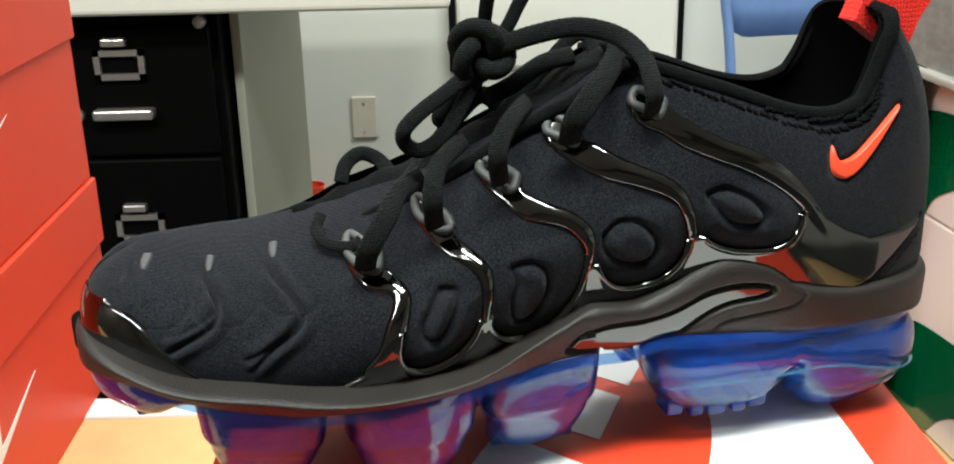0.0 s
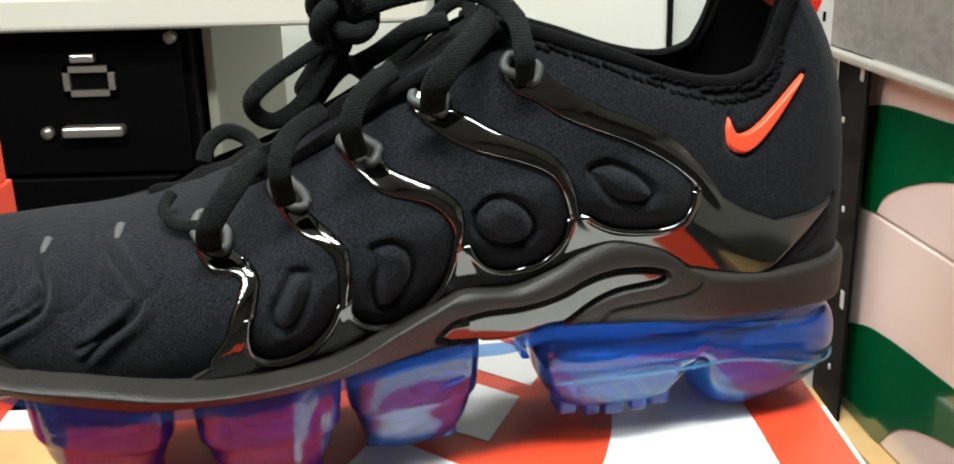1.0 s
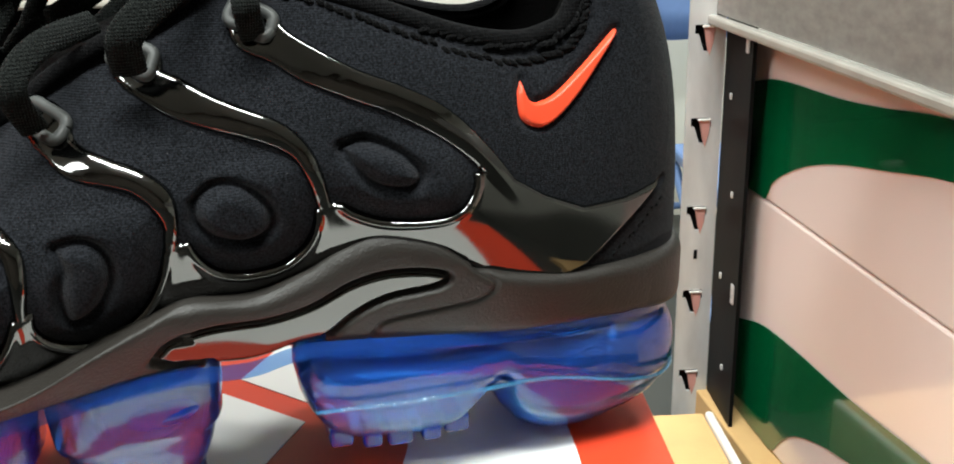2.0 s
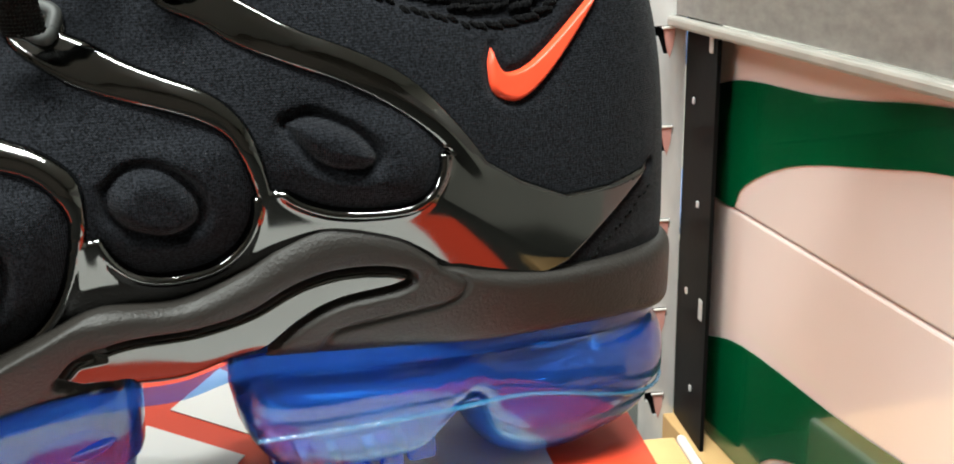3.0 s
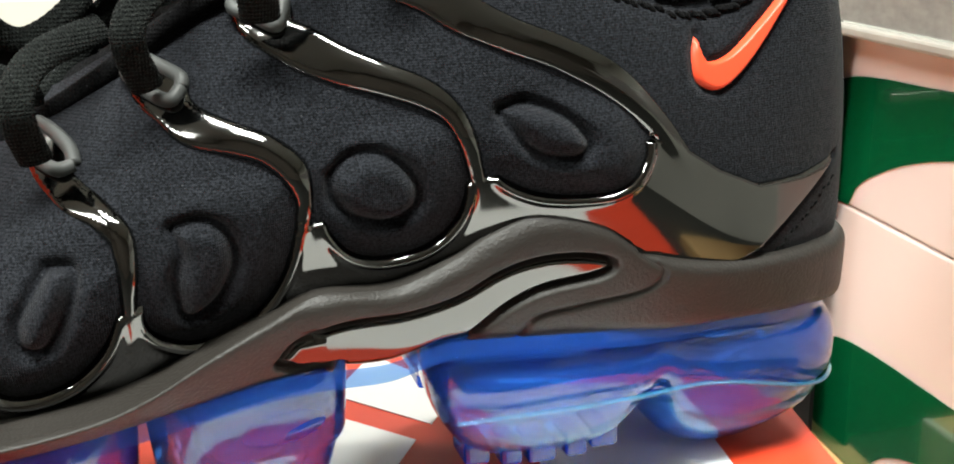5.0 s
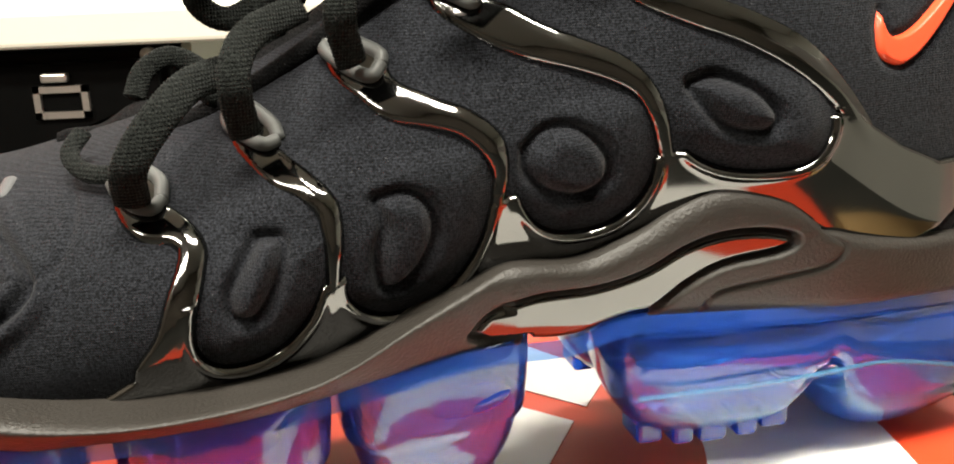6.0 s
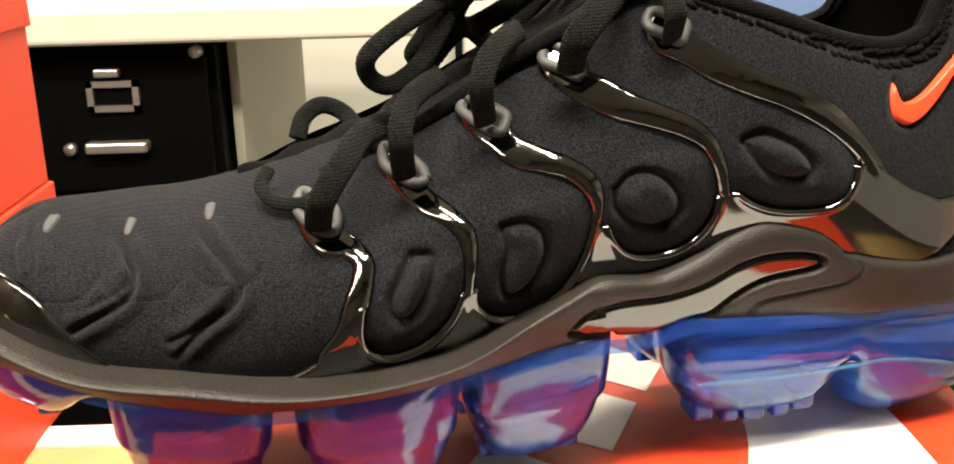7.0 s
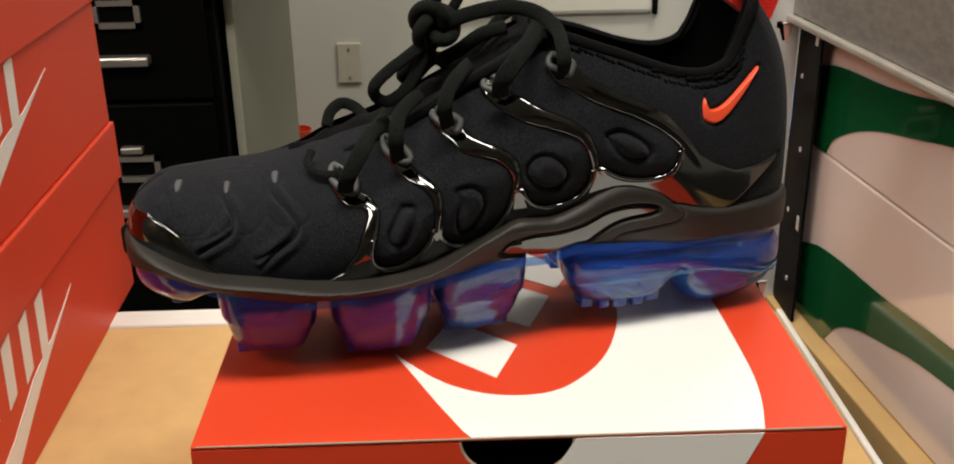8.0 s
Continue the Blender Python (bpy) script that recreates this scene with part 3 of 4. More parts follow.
part("printed_front", plate_mesh("printed_front", [(0.2255, 0.1085), (0.2990, 0.1085), (0.290, 0.088), (0.272, 0.060), (0.236, 0.040), (0.205, 0.052), (0.205, 0.090), (0.217, 0.094)], 0.0003, CARD_WHITE, lambda a, c, d: (a, Y0 - d, c)), main, "white print on the lid side")

# worn pale fold along the lid's front edge and the cut edge of the notch
part("worn_fold", tube("worn_fold", [(X0 + 0.002, Y0 + 0.0002, ZT - 0.0003), (0.15, Y0 + 0.0001, ZT - 0.0003), (0.25, Y0 + 0.0002, ZT - 0.0003), (X1 - 0.002, Y0 + 0.0002, ZT - 0.0003)], [0.0003, 0.0005, 0.0004, 0.0005, 0.0003, 0.0005], CARD_RAW, n=90, around=6), main, "pale worn fold line")
part("cut_edge", tube("cut_edge", [(x, Y0 + 0.0008, z) for x, z in notch], 0.0009, CARD_RAW, n=60, around=6, up=(0, 1, 0)), main, "raw card edge of the notch")

# places on the outer side, (u, w) or (u, w, width), and lace runs (u, v, w), in millimetres
RIB_A = [(-69.1, 79.7, 10.56), (-67.7, 77, 7.695), (-62.9, 75.5, 6.075), (-59.9, 72.8, 6.075), (-60.4, 68.7, 6.075), (-62.9, 62.4, 6.75), (-65.8, 55.8, 6.16), (-69.6, 49.5, 7.37)]
RIB_B = [(-45.5, 90, 10.67), (-44.5, 87, 7.83), (-41.9, 84.6, 7.155), (-37.8, 82.2, 6.075), (-34.2, 78.3, 5.535), (-33.7, 72.3, 4.59), (-34.2, 63.8, 3.3), (-33.7, 54.1, 2.97), (-34.7, 47.4, 4.18)]
RIB_C = [(-24.4, 102.9, 11.44), (-22.3, 99.6, 8.775), (-19.2, 96.6, 8.235), (-12.4, 94.3, 6.615), (-6.1, 91.9, 6.21), (-1.4, 87.6, 6.21), (0.1, 81.8, 4.18), (-0.4, 76.6, 3.85), (0.6, 68.4, 3.85)]
RIB_D = [(-3.5, 115.8, 11.88), (-0.9, 112, 8.775), (4.3, 109.1, 9.315), (10.5, 106.1, 8.235), (17.7, 103.4, 7.29), (25.4, 100.3, 6.75), (30.5, 96.3, 5.5), (33.5, 90.3, 4.73), (35.5, 82.8, 3.85), (38.5, 75.8, 3.52)]
RIB_E = [(23.4, 123.1, 11.88), (28.5, 119.2, 8.91), (34.5, 115.2, 8.91), (43.9, 110.5, 7.83), (53.6, 106.5, 7.83), (63.8, 100.8, 7.965), (72.8, 92.8, 6.49), (79.7, 84.5, 5.72), (85.9, 76, 4.07)]
PAD_A = [(-59.9, 63.8), (-60.9, 54.7), (-58, 50), (-52, 49), (-45, 51.6), (-38.8, 58.5), (-35.3, 67.9), (-35.3, 73.3), (-45, 75.3), (-54.5, 72.4), (-58, 68.7)]
PAD_B = [(-31.7, 65.4), (-31.1, 59.5), (-25.4, 55.1), (-18.2, 55), (-10.9, 59.1), (-6.1, 65), (-3, 73), (-2, 80.9), (-5.6, 87.2), (-22.8, 86.3), (-30.6, 74.8)]
PAD_C = [(3.2, 84.3), (4.3, 76), (9, 69.6), (15.7, 67.3), (24.4, 68.4), (30.5, 73.2), (33, 80.6), (32, 89.3), (26.9, 95.5), (11, 94.6)]
PAD_D = [(37, 86.9), (41, 82.3), (48.3, 78.8), (57.3, 77.7), (65.6, 78.4), (70.1, 82.4), (71, 88), (66.1, 95.5), (55.5, 99.6), (40, 96.7)]
PANEL = [(-82.2, 43.1), (-73.9, 48.3), (-67.7, 55.4), (-61.9, 61.4), (-34.7, 63.9), (-0.9, 76.8), (35.5, 82.8), (68.8, 88.1), (78, 88.1), (91, 79.8), (102.1, 74.9), (115, 75), (128.3, 76.9), (114.8, 67.2), (102.9, 58.6), (93.7, 55.3), (96, 44), (60, 36), (0, 34), (-50, 30), (-90, 34)]
SOLE_TOP = [(-157.4, 63.7), (-151.9, 60.8), (-141.9, 56.8), (-127.5, 52.1), (-106.5, 48.6), (-85.4, 44.5), (-67.2, 43.8), (-43.9, 45.5), (-31.7, 48.6), (-19.2, 54.6), (-8.8, 59), (1.7, 62.7), (17.2, 61.6), (30, 65.9), (38, 70.3), (48.3, 73.7), (61.5, 70.7), (73.7, 62.5), (92.2, 58.1), (110.5, 57.2), (128, 56.5), (142, 56)]
SOLE_FOOT = [(-157.4, 50.7), (-145.5, 51.5), (-128.1, 46.9), (-110.7, 42.3), (-93.3, 38.2), (-82.2, 38), (-65.3, 38.5), (-52, 38.9), (-37.8, 40.3), (-23.4, 42.1), (-8.8, 43.6), (3.2, 43.3), (15.7, 42.6), (28.5, 45.1), (45.9, 44.5), (73.2, 42.6), (100.8, 41.2), (117.7, 39.6), (128, 38.4), (142, 36.3)]
INSERT = [(-6.7, 48.8), (-2.5, 52.8), (6.4, 54.8), (19.8, 54.7), (30.5, 56.6), (40.5, 61.5), (48.8, 63.5), (57.8, 63.3), (64.3, 61.4), (61.5, 59.2), (49.3, 57.3), (41, 53.3), (31, 45.2), (17.7, 41.8), (6.9, 43.5), (5.3, 45.8), (-2, 46.1)]
GROOVE = [(71.5, 63.5), (77.1, 58.5), (73.2, 54.3), (60.6, 52.2), (48.8, 50.2), (45.4, 45)]
MARK_A = [(-47.5, 73.1), (-43.9, 72.6), (-45, 67.2), (-49.5, 60.1), (-53, 60.2), (-53, 64.2), (-50, 69.1)]
MARK_B = [(-24.4, 78.8), (-19.2, 79.7), (-15.6, 77.1), (-15, 71), (-18.7, 64.3), (-23.9, 61.9), (-24.9, 68.3), (-23.4, 74)]
MARK_C = [(6.4, 85.7), (10.5, 89), (16.7, 88.5), (21.8, 83.9), (21.8, 78.6), (16.2, 76.2), (9.5, 78.4), (6.4, 81.9)]
MARK_D = [(41, 96.1), (45.9, 97), (53.1, 93.7), (57.3, 89.3), (55.9, 87), (49.3, 87.6), (43.9, 91.6)]
TOECAP = [(-154.2, 75.1), (-154.4, 75), (-146.9, 74.4), (-138.1, 69.4), (-133.1, 63), (-127.1, 56.8), (-119.5, 48.9), (-136.9, 48.4), (-153, 55.3), (-157.2, 62.2)]
CREASE_A = [(-100.4, 78.4), (-94.1, 73), (-90.2, 68), (-92, 63.9), (-100, 58.8), (-108, 52)]
CREASE_B = [(-89.8, 67.9), (-95.8, 62.5), (-103.7, 58.3), (-109.2, 56.2)]
CREASE_C = [(-117.9, 75.6), (-115.3, 71.3), (-117.1, 67), (-126.5, 62.8), (-131.5, 60.2)]
CREASE_D = [(-121.1, 79.6), (-115.9, 73.2), (-117.7, 69.2), (-129.8, 64.7)]
CREASE_E = [(-141.1, 80.5), (-139.1, 76.5), (-138.3, 73.1)]
TICK = [(85.9, 108.0), (87.9, 103.3), (90.7, 102.5), (95.6, 104.3), (103.1, 109.9), (112.6, 117.9), (111.6, 115.2), (103.1, 105.2), (96.7, 99.2), (91.8, 96.6), (87.9, 97.1), (85.1, 99.4), (84.7, 104.4)]
HEEL_EDGE = [(129.3, 76.8), (114.8, 67.2), (102.9, 58.6), (94.1, 55.3)]
THROAT = [(-66.3, 86.7), (-57.5, 91.4), (-47.5, 96.3), (-33.7, 104.9), (-20.2, 115), (-6.7, 122.6), (1.2, 126.2), (10.5, 132.6), (18.3, 137)]
STITCH = [(29, 132.7), (41, 129.5), (54, 123.9), (67.9, 118.4), (81.3, 114.5), (93.4, 114.1), (102.1, 118.6), (105.8, 127.2)]
DASH_A = [(-135.1, 82.1), (-136.7, 80.7)]
DASH_B = [(-115.3, 81.3), (-117, 78.5)]
DASH_C = [(-95, 83.1), (-96.7, 79.8)]
LACE_A = [(-69.9, -30, 80.9), (-69.6, -36, 87.5), (-67.2, -36, 92.3), (-62.5, -32, 97.6), (-57.1, -22, 101.2), (-48, -10, 102.5)]
LACE_B = [(-47.6, -30, 92.1), (-49, -36, 100.5), (-48.3, -34, 106.6), (-44.3, -26, 111), (-34, -12, 114)]
LACE_C = [(-26.4, -30, 104.3), (-28.9, -37, 113.3), (-26.9, -34, 119.3), (-21.2, -26, 123.2), (-12.4, -12, 124.7)]
LACE_D = [(-4.8, -32, 116.2), (-5, -38, 123.8), (0.1, -36, 129.6), (8.2, -28, 134.9), (15.3, -18, 139.3), (17.7, -5, 138.9)]
LACE_E = [(22.9, -30, 122.1), (21.4, -36, 128.9), (21.6, -32, 134.8), (21.7, -24, 140), (16.5, -16, 145.1), (4.6, -12, 147.9), (-9.5, -12, 146.4), (-21.5, -12, 143.3), (-26.4, -8, 141.2)]
LOOP_A = [(-27.5, -8, 136.4), (-38.9, -14, 130.6), (-48.6, -18, 125.4), (-54.2, -20, 120.6), (-53.2, -18, 115.5), (-47.7, -16, 113), (-39.3, -14, 117.9), (-32.2, -10, 127.3), (-27, -6, 136)]
LOOP_B = [(-24.9, -2, 141.1), (-30.8, -0, 131.1), (-35.7, 2, 123), (-38.5, 4, 117.6), (-32.9, 6, 115.7), (-26.9, 4, 126), (-22, 2, 136.2)]
END_A = [(-27.4, -8, 143.2), (-25.8, -10, 150.1), (-25.2, -12, 156.9), (-24, -14, 165.3)]
END_B = [(-21.4, -4, 141.2), (-16.3, -4, 148.3), (-12.2, -4, 155.8), (-7.7, -6, 163.7)]
FAR_A = [(-45.5, 4, 96), (-30, 6, 108), (-11.1, 4, 122.8), (7.2, 8, 139.5), (14.8, 8, 141.1), (16.4, 0, 132)]
FAR_B = [(-70.4, 20, 93.6), (-67.9, 24, 98.9), (-62.2, 27, 101.6), (-56, 26, 99.1), (-52.2, 20, 94.2)]
CROSS_A = [(-54.9, -8, 96.7), (-42.7, 6, 103.8), (-25.9, 4, 123.9), (-15.9, 6, 119.6)]
CROSS_B = [(-22.7, 0, 124.5), (-15.4, -4, 128.9), (-5.1, -4, 135.2), (6.7, -0, 136.8)]
LOOP_C = [(-80, -3, 90.5), (-82.4, -9, 87.3), (-79.2, -15, 84.5), (-73, -20, 84.6), (-69.4, -18, 85.6)]


# ---- the sneaker ----
def outline_distance(points, u, w, n=150):
    """Signed distance to a smooth closed outline (negative inside); far from it the value is only large."""
    p = np.array(points, float)[:, :2] / 1000
    line = smooth_line(np.vstack([p, p[:1]]), n)
    return ring_distance(line, u, w)


def ring_distance(line, u, w):
    out = np.full(u.shape, 0.05)
    lo, hi = line.min(0) - 0.012, line.max(0) + 0.012
    near = (u > lo[0]) & (u < hi[0]) & (w > lo[1]) & (w < hi[1])
    x, y = u[near], w[near]
    best, inside = np.full(x.shape, 9.0), np.zeros(x.shape, bool)
    for (ax, ay), (bx, by) in zip(line[:-1], line[1:]):
        dx, dy = bx - ax, by - ay
        k = np.clip(((x - ax) * dx + (y - ay) * dy) / (dx * dx + dy * dy + 1e-14), 0, 1)
        best = np.minimum(best, (x - ax - k * dx) ** 2 + (y - ay - k * dy) ** 2)
        if ay != by:
            inside ^= ((ay > y) != (by > y)) & (x < ax + (y - ay) * dx / dy)
    out[near] = np.where(inside, -1, 1) * np.sqrt(best)
    return out


def line_distance(points, u, w, n=90):
    """Distance to a smooth run less half its width there (no width: the bare distance), and how far along it."""
    p = np.array(points, float) / 1000
    line = smooth_line(p, n)
    out, part_way = np.full(u.shape, 0.05), np.zeros(u.shape)
    lo, hi = line[:, :2].min(0) - 0.012, line[:, :2].max(0) + 0.012
    near = (u > lo[0]) & (u < hi[0]) & (w > lo[1]) & (w < hi[1])
    x, y = u[near], w[near]
    best, where = np.full(x.shape, 0.05), np.zeros(x.shape)
    for i, (a, b) in enumerate(zip(line[:-1], line[1:])):
        dx, dy = b[0] - a[0], b[1] - a[1]
        k = np.clip(((x - a[0]) * dx + (y - a[1]) * dy) / (dx * dx + dy * dy + 1e-14), 0, 1)
        d = np.hypot(x - a[0] - k * dx, y - a[1] - k * dy)
        if len(a) > 2:
            d = d - (a[2] + (b[2] - a[2]) * k) / 2
        better = d < best
        best, where = np.where(better, d, best), np.where(better, (i + k) / (n - 1), where)
    out[near], part_way[near] = best, where
    return out, part_way


def normals(p):
    a, b = np.gradient(p, axis=0), np.gradient(p, axis=1)
    n = np.cross(a, b)
    n /= np.linalg.norm(n, axis=-1)[..., None] + 1e-12
    n = np.where((n[..., 1:2] * p[..., 1:2]).sum() < 0, -n, n)
    return n


sneaker = thing("sneaker", "black knit sneaker with glossy ribs and clear blue sole", "shoe", pose(*SHOE_AT, 0, 0, SHOE_YAW))

NU, NQ = 680, 250
u_run = -0.0085 - 0.1495 * np.cos(np.linspace(0.015, math.pi - 0.004, NU))
U, Q = np.meshgrid(u_run, np.linspace(0, 1, NQ) ** 0.9, indexing="ij")
BASE = upper_surface(U, Q)
NRM = normals(BASE)
SU, SW = BASE[..., 0], BASE[..., 2]

pads = [outline_distance(p, SU, SW) for p in (PAD_A, PAD_B, PAD_C, PAD_D)]
marks = [outline_distance(p, SU, SW, 80) for p in (MARK_A, MARK_B, MARK_C, MARK_D)]
ribs = [line_distance(r, SU, SW) for r in (RIB_A, RIB_B, RIB_C, RIB_D, RIB_E)]
panel = ring_distance(np.array([*PANEL, PANEL[0]], float) / 1000, SU, SW)
all_pads = np.minimum.reduce(pads)

# knit body: pads swell out, marks are pressed in round their rim, the toe is laid in folds
relief = 0.0022 * step(-all_pads, -0.001, 0.007)
for m in marks:
    relief += -0.0024 * np.exp(-((m - 0.0008) / 0.0012) ** 2) + 0.0016 * step(-m, 0.0, 0.003)
for c, deep in ((CREASE_A, 0.0017), (CREASE_B, 0.0010), (CREASE_C, 0.0017), (CREASE_D, 0.0009), (CREASE_E, 0.0008)):
    d, k = line_distance(c, SU, SW)
    ends = np.clip(np.minimum(k, 1 - k) * 8, 0, 1)
    relief += deep * ends * (0.8 * np.exp(-((d - 0.0022) / 0.0018) ** 2) - np.exp(-((d / 0.0009) ** 2)))
for dash in (DASH_A, DASH_B, DASH_C):
    a = np.array(dash, float) / 1000
    mid = a.mean(0)
    ring = np.hypot((SU - mid[0] - 0.003) / 0.011, (SW - mid[1] + 0.003) / 0.0115)
    relief += -0.0005 * np.exp(-((ring - 1) / 0.08) ** 2) * (SW > mid[1] - 0.014)
seam, _ = line_distance(HEEL_EDGE, SU, SW)
relief += -0.0012 * np.exp(-((seam / 0.0009) ** 2))
tick_d = outline_distance(TICK, SU, SW)
relief += -0.0010 * np.exp(-((tick_d / 0.0014) ** 2))
stitch_d, _ = line_distance(STITCH, SU, SW)
relief += -0.0010 * np.exp(-((stitch_d / 0.0016) ** 2))
for k in range(9):
    a, b, s = (random.uniform(-0.1, 0.11), random.uniform(0.06, 0.11), random.uniform(0.012, 0.03))
    relief += 0.0004 * np.exp(-((SU - a) ** 2 + (SW - b) ** 2) / s**2)
relief *= step(1 - Q, 0.0, 0.08)
part("upper", sheet("upper", BASE + NRM * relief[..., None], KNIT), sneaker, "black knit upper with padded pods")

# glossy cage: a side panel with windows round the pads, and five ribs up to the lace rings
cage = np.maximum(panel, -(all_pads + 0.0004))
rib_d = np.minimum.reduce([r[0] for r in ribs])
both = np.minimum(cage, rib_d)
tail_off = np.minimum.reduce([np.where(r[0] < 0.001, step(1 - r[1], 0.02, 0.30), 1) for r in ribs])
second = np.sort(np.stack(pads), axis=0)[1]
way = np.select([r[0] < 0.001 for r in ribs], [r[1] for r in ribs], 0.0)
ridge = np.clip(-rib_d / 0.0030, 0, 1) * tail_off * step(way, 0.15, 0.5)
wavy = 0.00003 * np.sin(SU * 950 + 2.0 * np.sin(SW * 700)) * np.sin(SW * 820 + 1.0) * step(-rib_d, 0.0006, 0.002) * (1 - step(way, 0.3, 0.5))
rim_lip = 0.0010 * np.exp(-((all_pads - 0.0012) / 0.0009) ** 2) * (panel < 0.001) * step(second, 0.0025, 0.009)
cage_relief = -0.0020 + 0.0034 * step(-both, -0.0010, 0.0010) + 0.0010 * ridge + wavy + rim_lip
part("glossy_cage", sheet("glossy_cage", BASE + NRM * cage_relief[..., None], GLOSS, both < 0.0022), sneaker, "black mirror-gloss plastic cage with five ribs")

cap_d = outline_distance(TOECAP, SU, SW)
cap_d = np.minimum(cap_d, np.where((SU < -0.148) & (SW < 0.0745), -0.003, 0.05))
cap_relief = -0.0018 + 0.0026 * step(-cap_d, -0.001, 0.0015)
part("toe_cap", sheet("toe_cap", BASE + NRM * cap_relief[..., None], GLOSS, cap_d < 0.002), sneaker, "black glossy toe bumper")

tick_relief = -0.0014 + 0.0024 * step(-tick_d, -0.0006, 0.0007)
part("side_tick", sheet("side_tick", BASE + NRM * tick_relief[..., None], ORANGE, tick_d < 0.0012), sneaker, "orange-red raised tick")
for dash in (DASH_A, DASH_B, DASH_C):
    d, _ = line_distance([(*dash[0], 2.4), (*dash[1], 2.4)], SU, SW, 12)
    end_at = np.argmin((SU - dash[1][0] / 1000) ** 2 + (SW - dash[1][1] / 1000) ** 2)
    d = np.maximum(d, np.abs(BASE[..., 1] - BASE[..., 1].ravel()[end_at] - 0.0015) - 0.0045)
    r = -0.0012 + 0.0022 * step(-d, -0.0006, 0.0006)
    part("toe_dash", sheet("toe_dash", BASE + NRM * r[..., None], DASH, d < 0.0012), sneaker, "grey raised dash")

# inner side of the upper
u_far = -0.0085 - 0.1495 * np.cos(np.linspace(0.015, math.pi - 0.004, 200))
UF, QF = np.meshgrid(u_far, np.linspace(0, 1, 60), indexing="ij")
FAR = upper_surface(UF, QF, 1)
part("upper_inner_side", sheet("upper_inner_side", FAR[:, ::-1], KNIT), sneaker)

# collar: lining and padded rim round the opening, both sides and the heel
rim_u = np.linspace(0.012, 0.1409, 90)
near_rim = upper_surface(rim_u, np.ones(90))
far_rim = upper_surface(rim_u[::-1], np.ones(90), 1)
rim_line = np.vstack([near_rim, far_rim])
rim_line[:, 2] -= 0.001
rim_line[:, 1] *= 0.985
part("collar_rim", tube("collar_rim", rim_line[::3], 0.0026, KNIT_SOFT, n=220, around=16), sneaker, "soft padded black collar")
QL = np.linspace(1, 0.1, 40)
for side in (-1, 1):
    UL, QQ = np.meshgrid(np.linspace(0.0, 0.1409, 90), QL, indexing="ij")
    g = upper_surface(UL, QQ, side)
    g[..., 1] *= 0.86
    g[..., 0] -= 0.005 * step(g[..., 0], 0.08, 0.13)
    part("lining", sheet("lining", g, LINING), sneaker)
part("insole", block_mesh("insole", -0.08, -0.024, 0.050, 0.100, 0.024, 0.054, LINING, 0.001), sneaker)

# tongue and throat
ut = np.linspace(-0.088, 0.024, 60)
VT, UT = np.meshgrid(np.linspace(-1, 1, 30), ut)
tongue_w = along(TOP_LINE, UT) + 0.001 - 0.006 * VT**2 + 0.0008 * np.sin(UT * 420) * (1 - VT**2)
tongue = np.stack([UT, 0.019 * np.clip((-0.015 - UT) / 0.05, 0, 1) + VT * (np.interp(UT, [-0.088, -0.07, 0.024], [0.004, 0.013, 0.021])), tongue_w], -1)
part("tongue", sheet("tongue", tongue, KNIT_SOFT), sneaker, "black padded tongue")
throat_line = [(u / 1000, -0.0145 - 0.00007 * (u + 70) + 0.013 * min(1, max(0, (-15 - u) / 50)), w / 1000) for u, w in THROAT]
part("throat_piping", tube("throat_piping", throat_line, 0.0024, KNIT_SOFT, n=120), sneaker, "corded black throat edge")

# stitches round the collar: short bars across the seam, two rows
run = smooth_line(np.array(STITCH, float) / 1000, 44)
lookup = np.stack([SU.ravel()[::7], SW.ravel()[::7]], -1)
flat_base, flat_nrm = BASE.reshape(-1, 3)[::7], NRM.reshape(-1, 3)[::7]
bead = bmesh.new()
for i, (a, c) in enumerate(run):
    for off in (-0.0017, 0.0017):
        k = np.argmin((lookup[:, 0] - a) ** 2 + (lookup[:, 1] - c - off) ** 2)
        at = flat_base[k] + flat_nrm[k] * 0.0001
        slope = math.atan2(run[min(i + 1, 43)][1] - run[max(i - 1, 0)][1], run[min(i + 1, 43)][0] - run[max(i - 1, 0)][0])
        m = Matrix.Translation(at) @ Matrix.Rotation(-slope - 0.5 * (1 if off > 0 else -1), 4, "Y") @ Matrix.Diagonal((0.0019, 0.0011, 0.0009, 1))
        bmesh.ops.create_icosphere(bead, subdivisions=1, radius=1, matrix=m)
tagged(part("collar_stitching", finish("collar_stitching", bead, KNIT_SOFT, True), sneaker, "thick black zigzag stitching"), kind="stuff")


heel_run = smooth_line(np.array(HEEL_EDGE, float) / 1000, 26)
row = bmesh.new()
for i, (a, c) in enumerate(heel_run[2:-2]):
    k = np.argmin((lookup[:, 0] - a - 0.0032) ** 2 + (lookup[:, 1] - c + 0.0032) ** 2)
    m = Matrix.Translation(flat_base[k] + flat_nrm[k] * 0.0001) @ Matrix.Rotation(-0.75, 4, "Y") @ Matrix.Diagonal((0.0008, 0.0004, 0.0003, 1))
    bmesh.ops.create_icosphere(row, subdivisions=1, radius=1, matrix=m)
tagged(part("heel_stitching", finish("heel_stitching", row, CORD, True), sneaker, "fine black seam stitches"), kind="stuff")


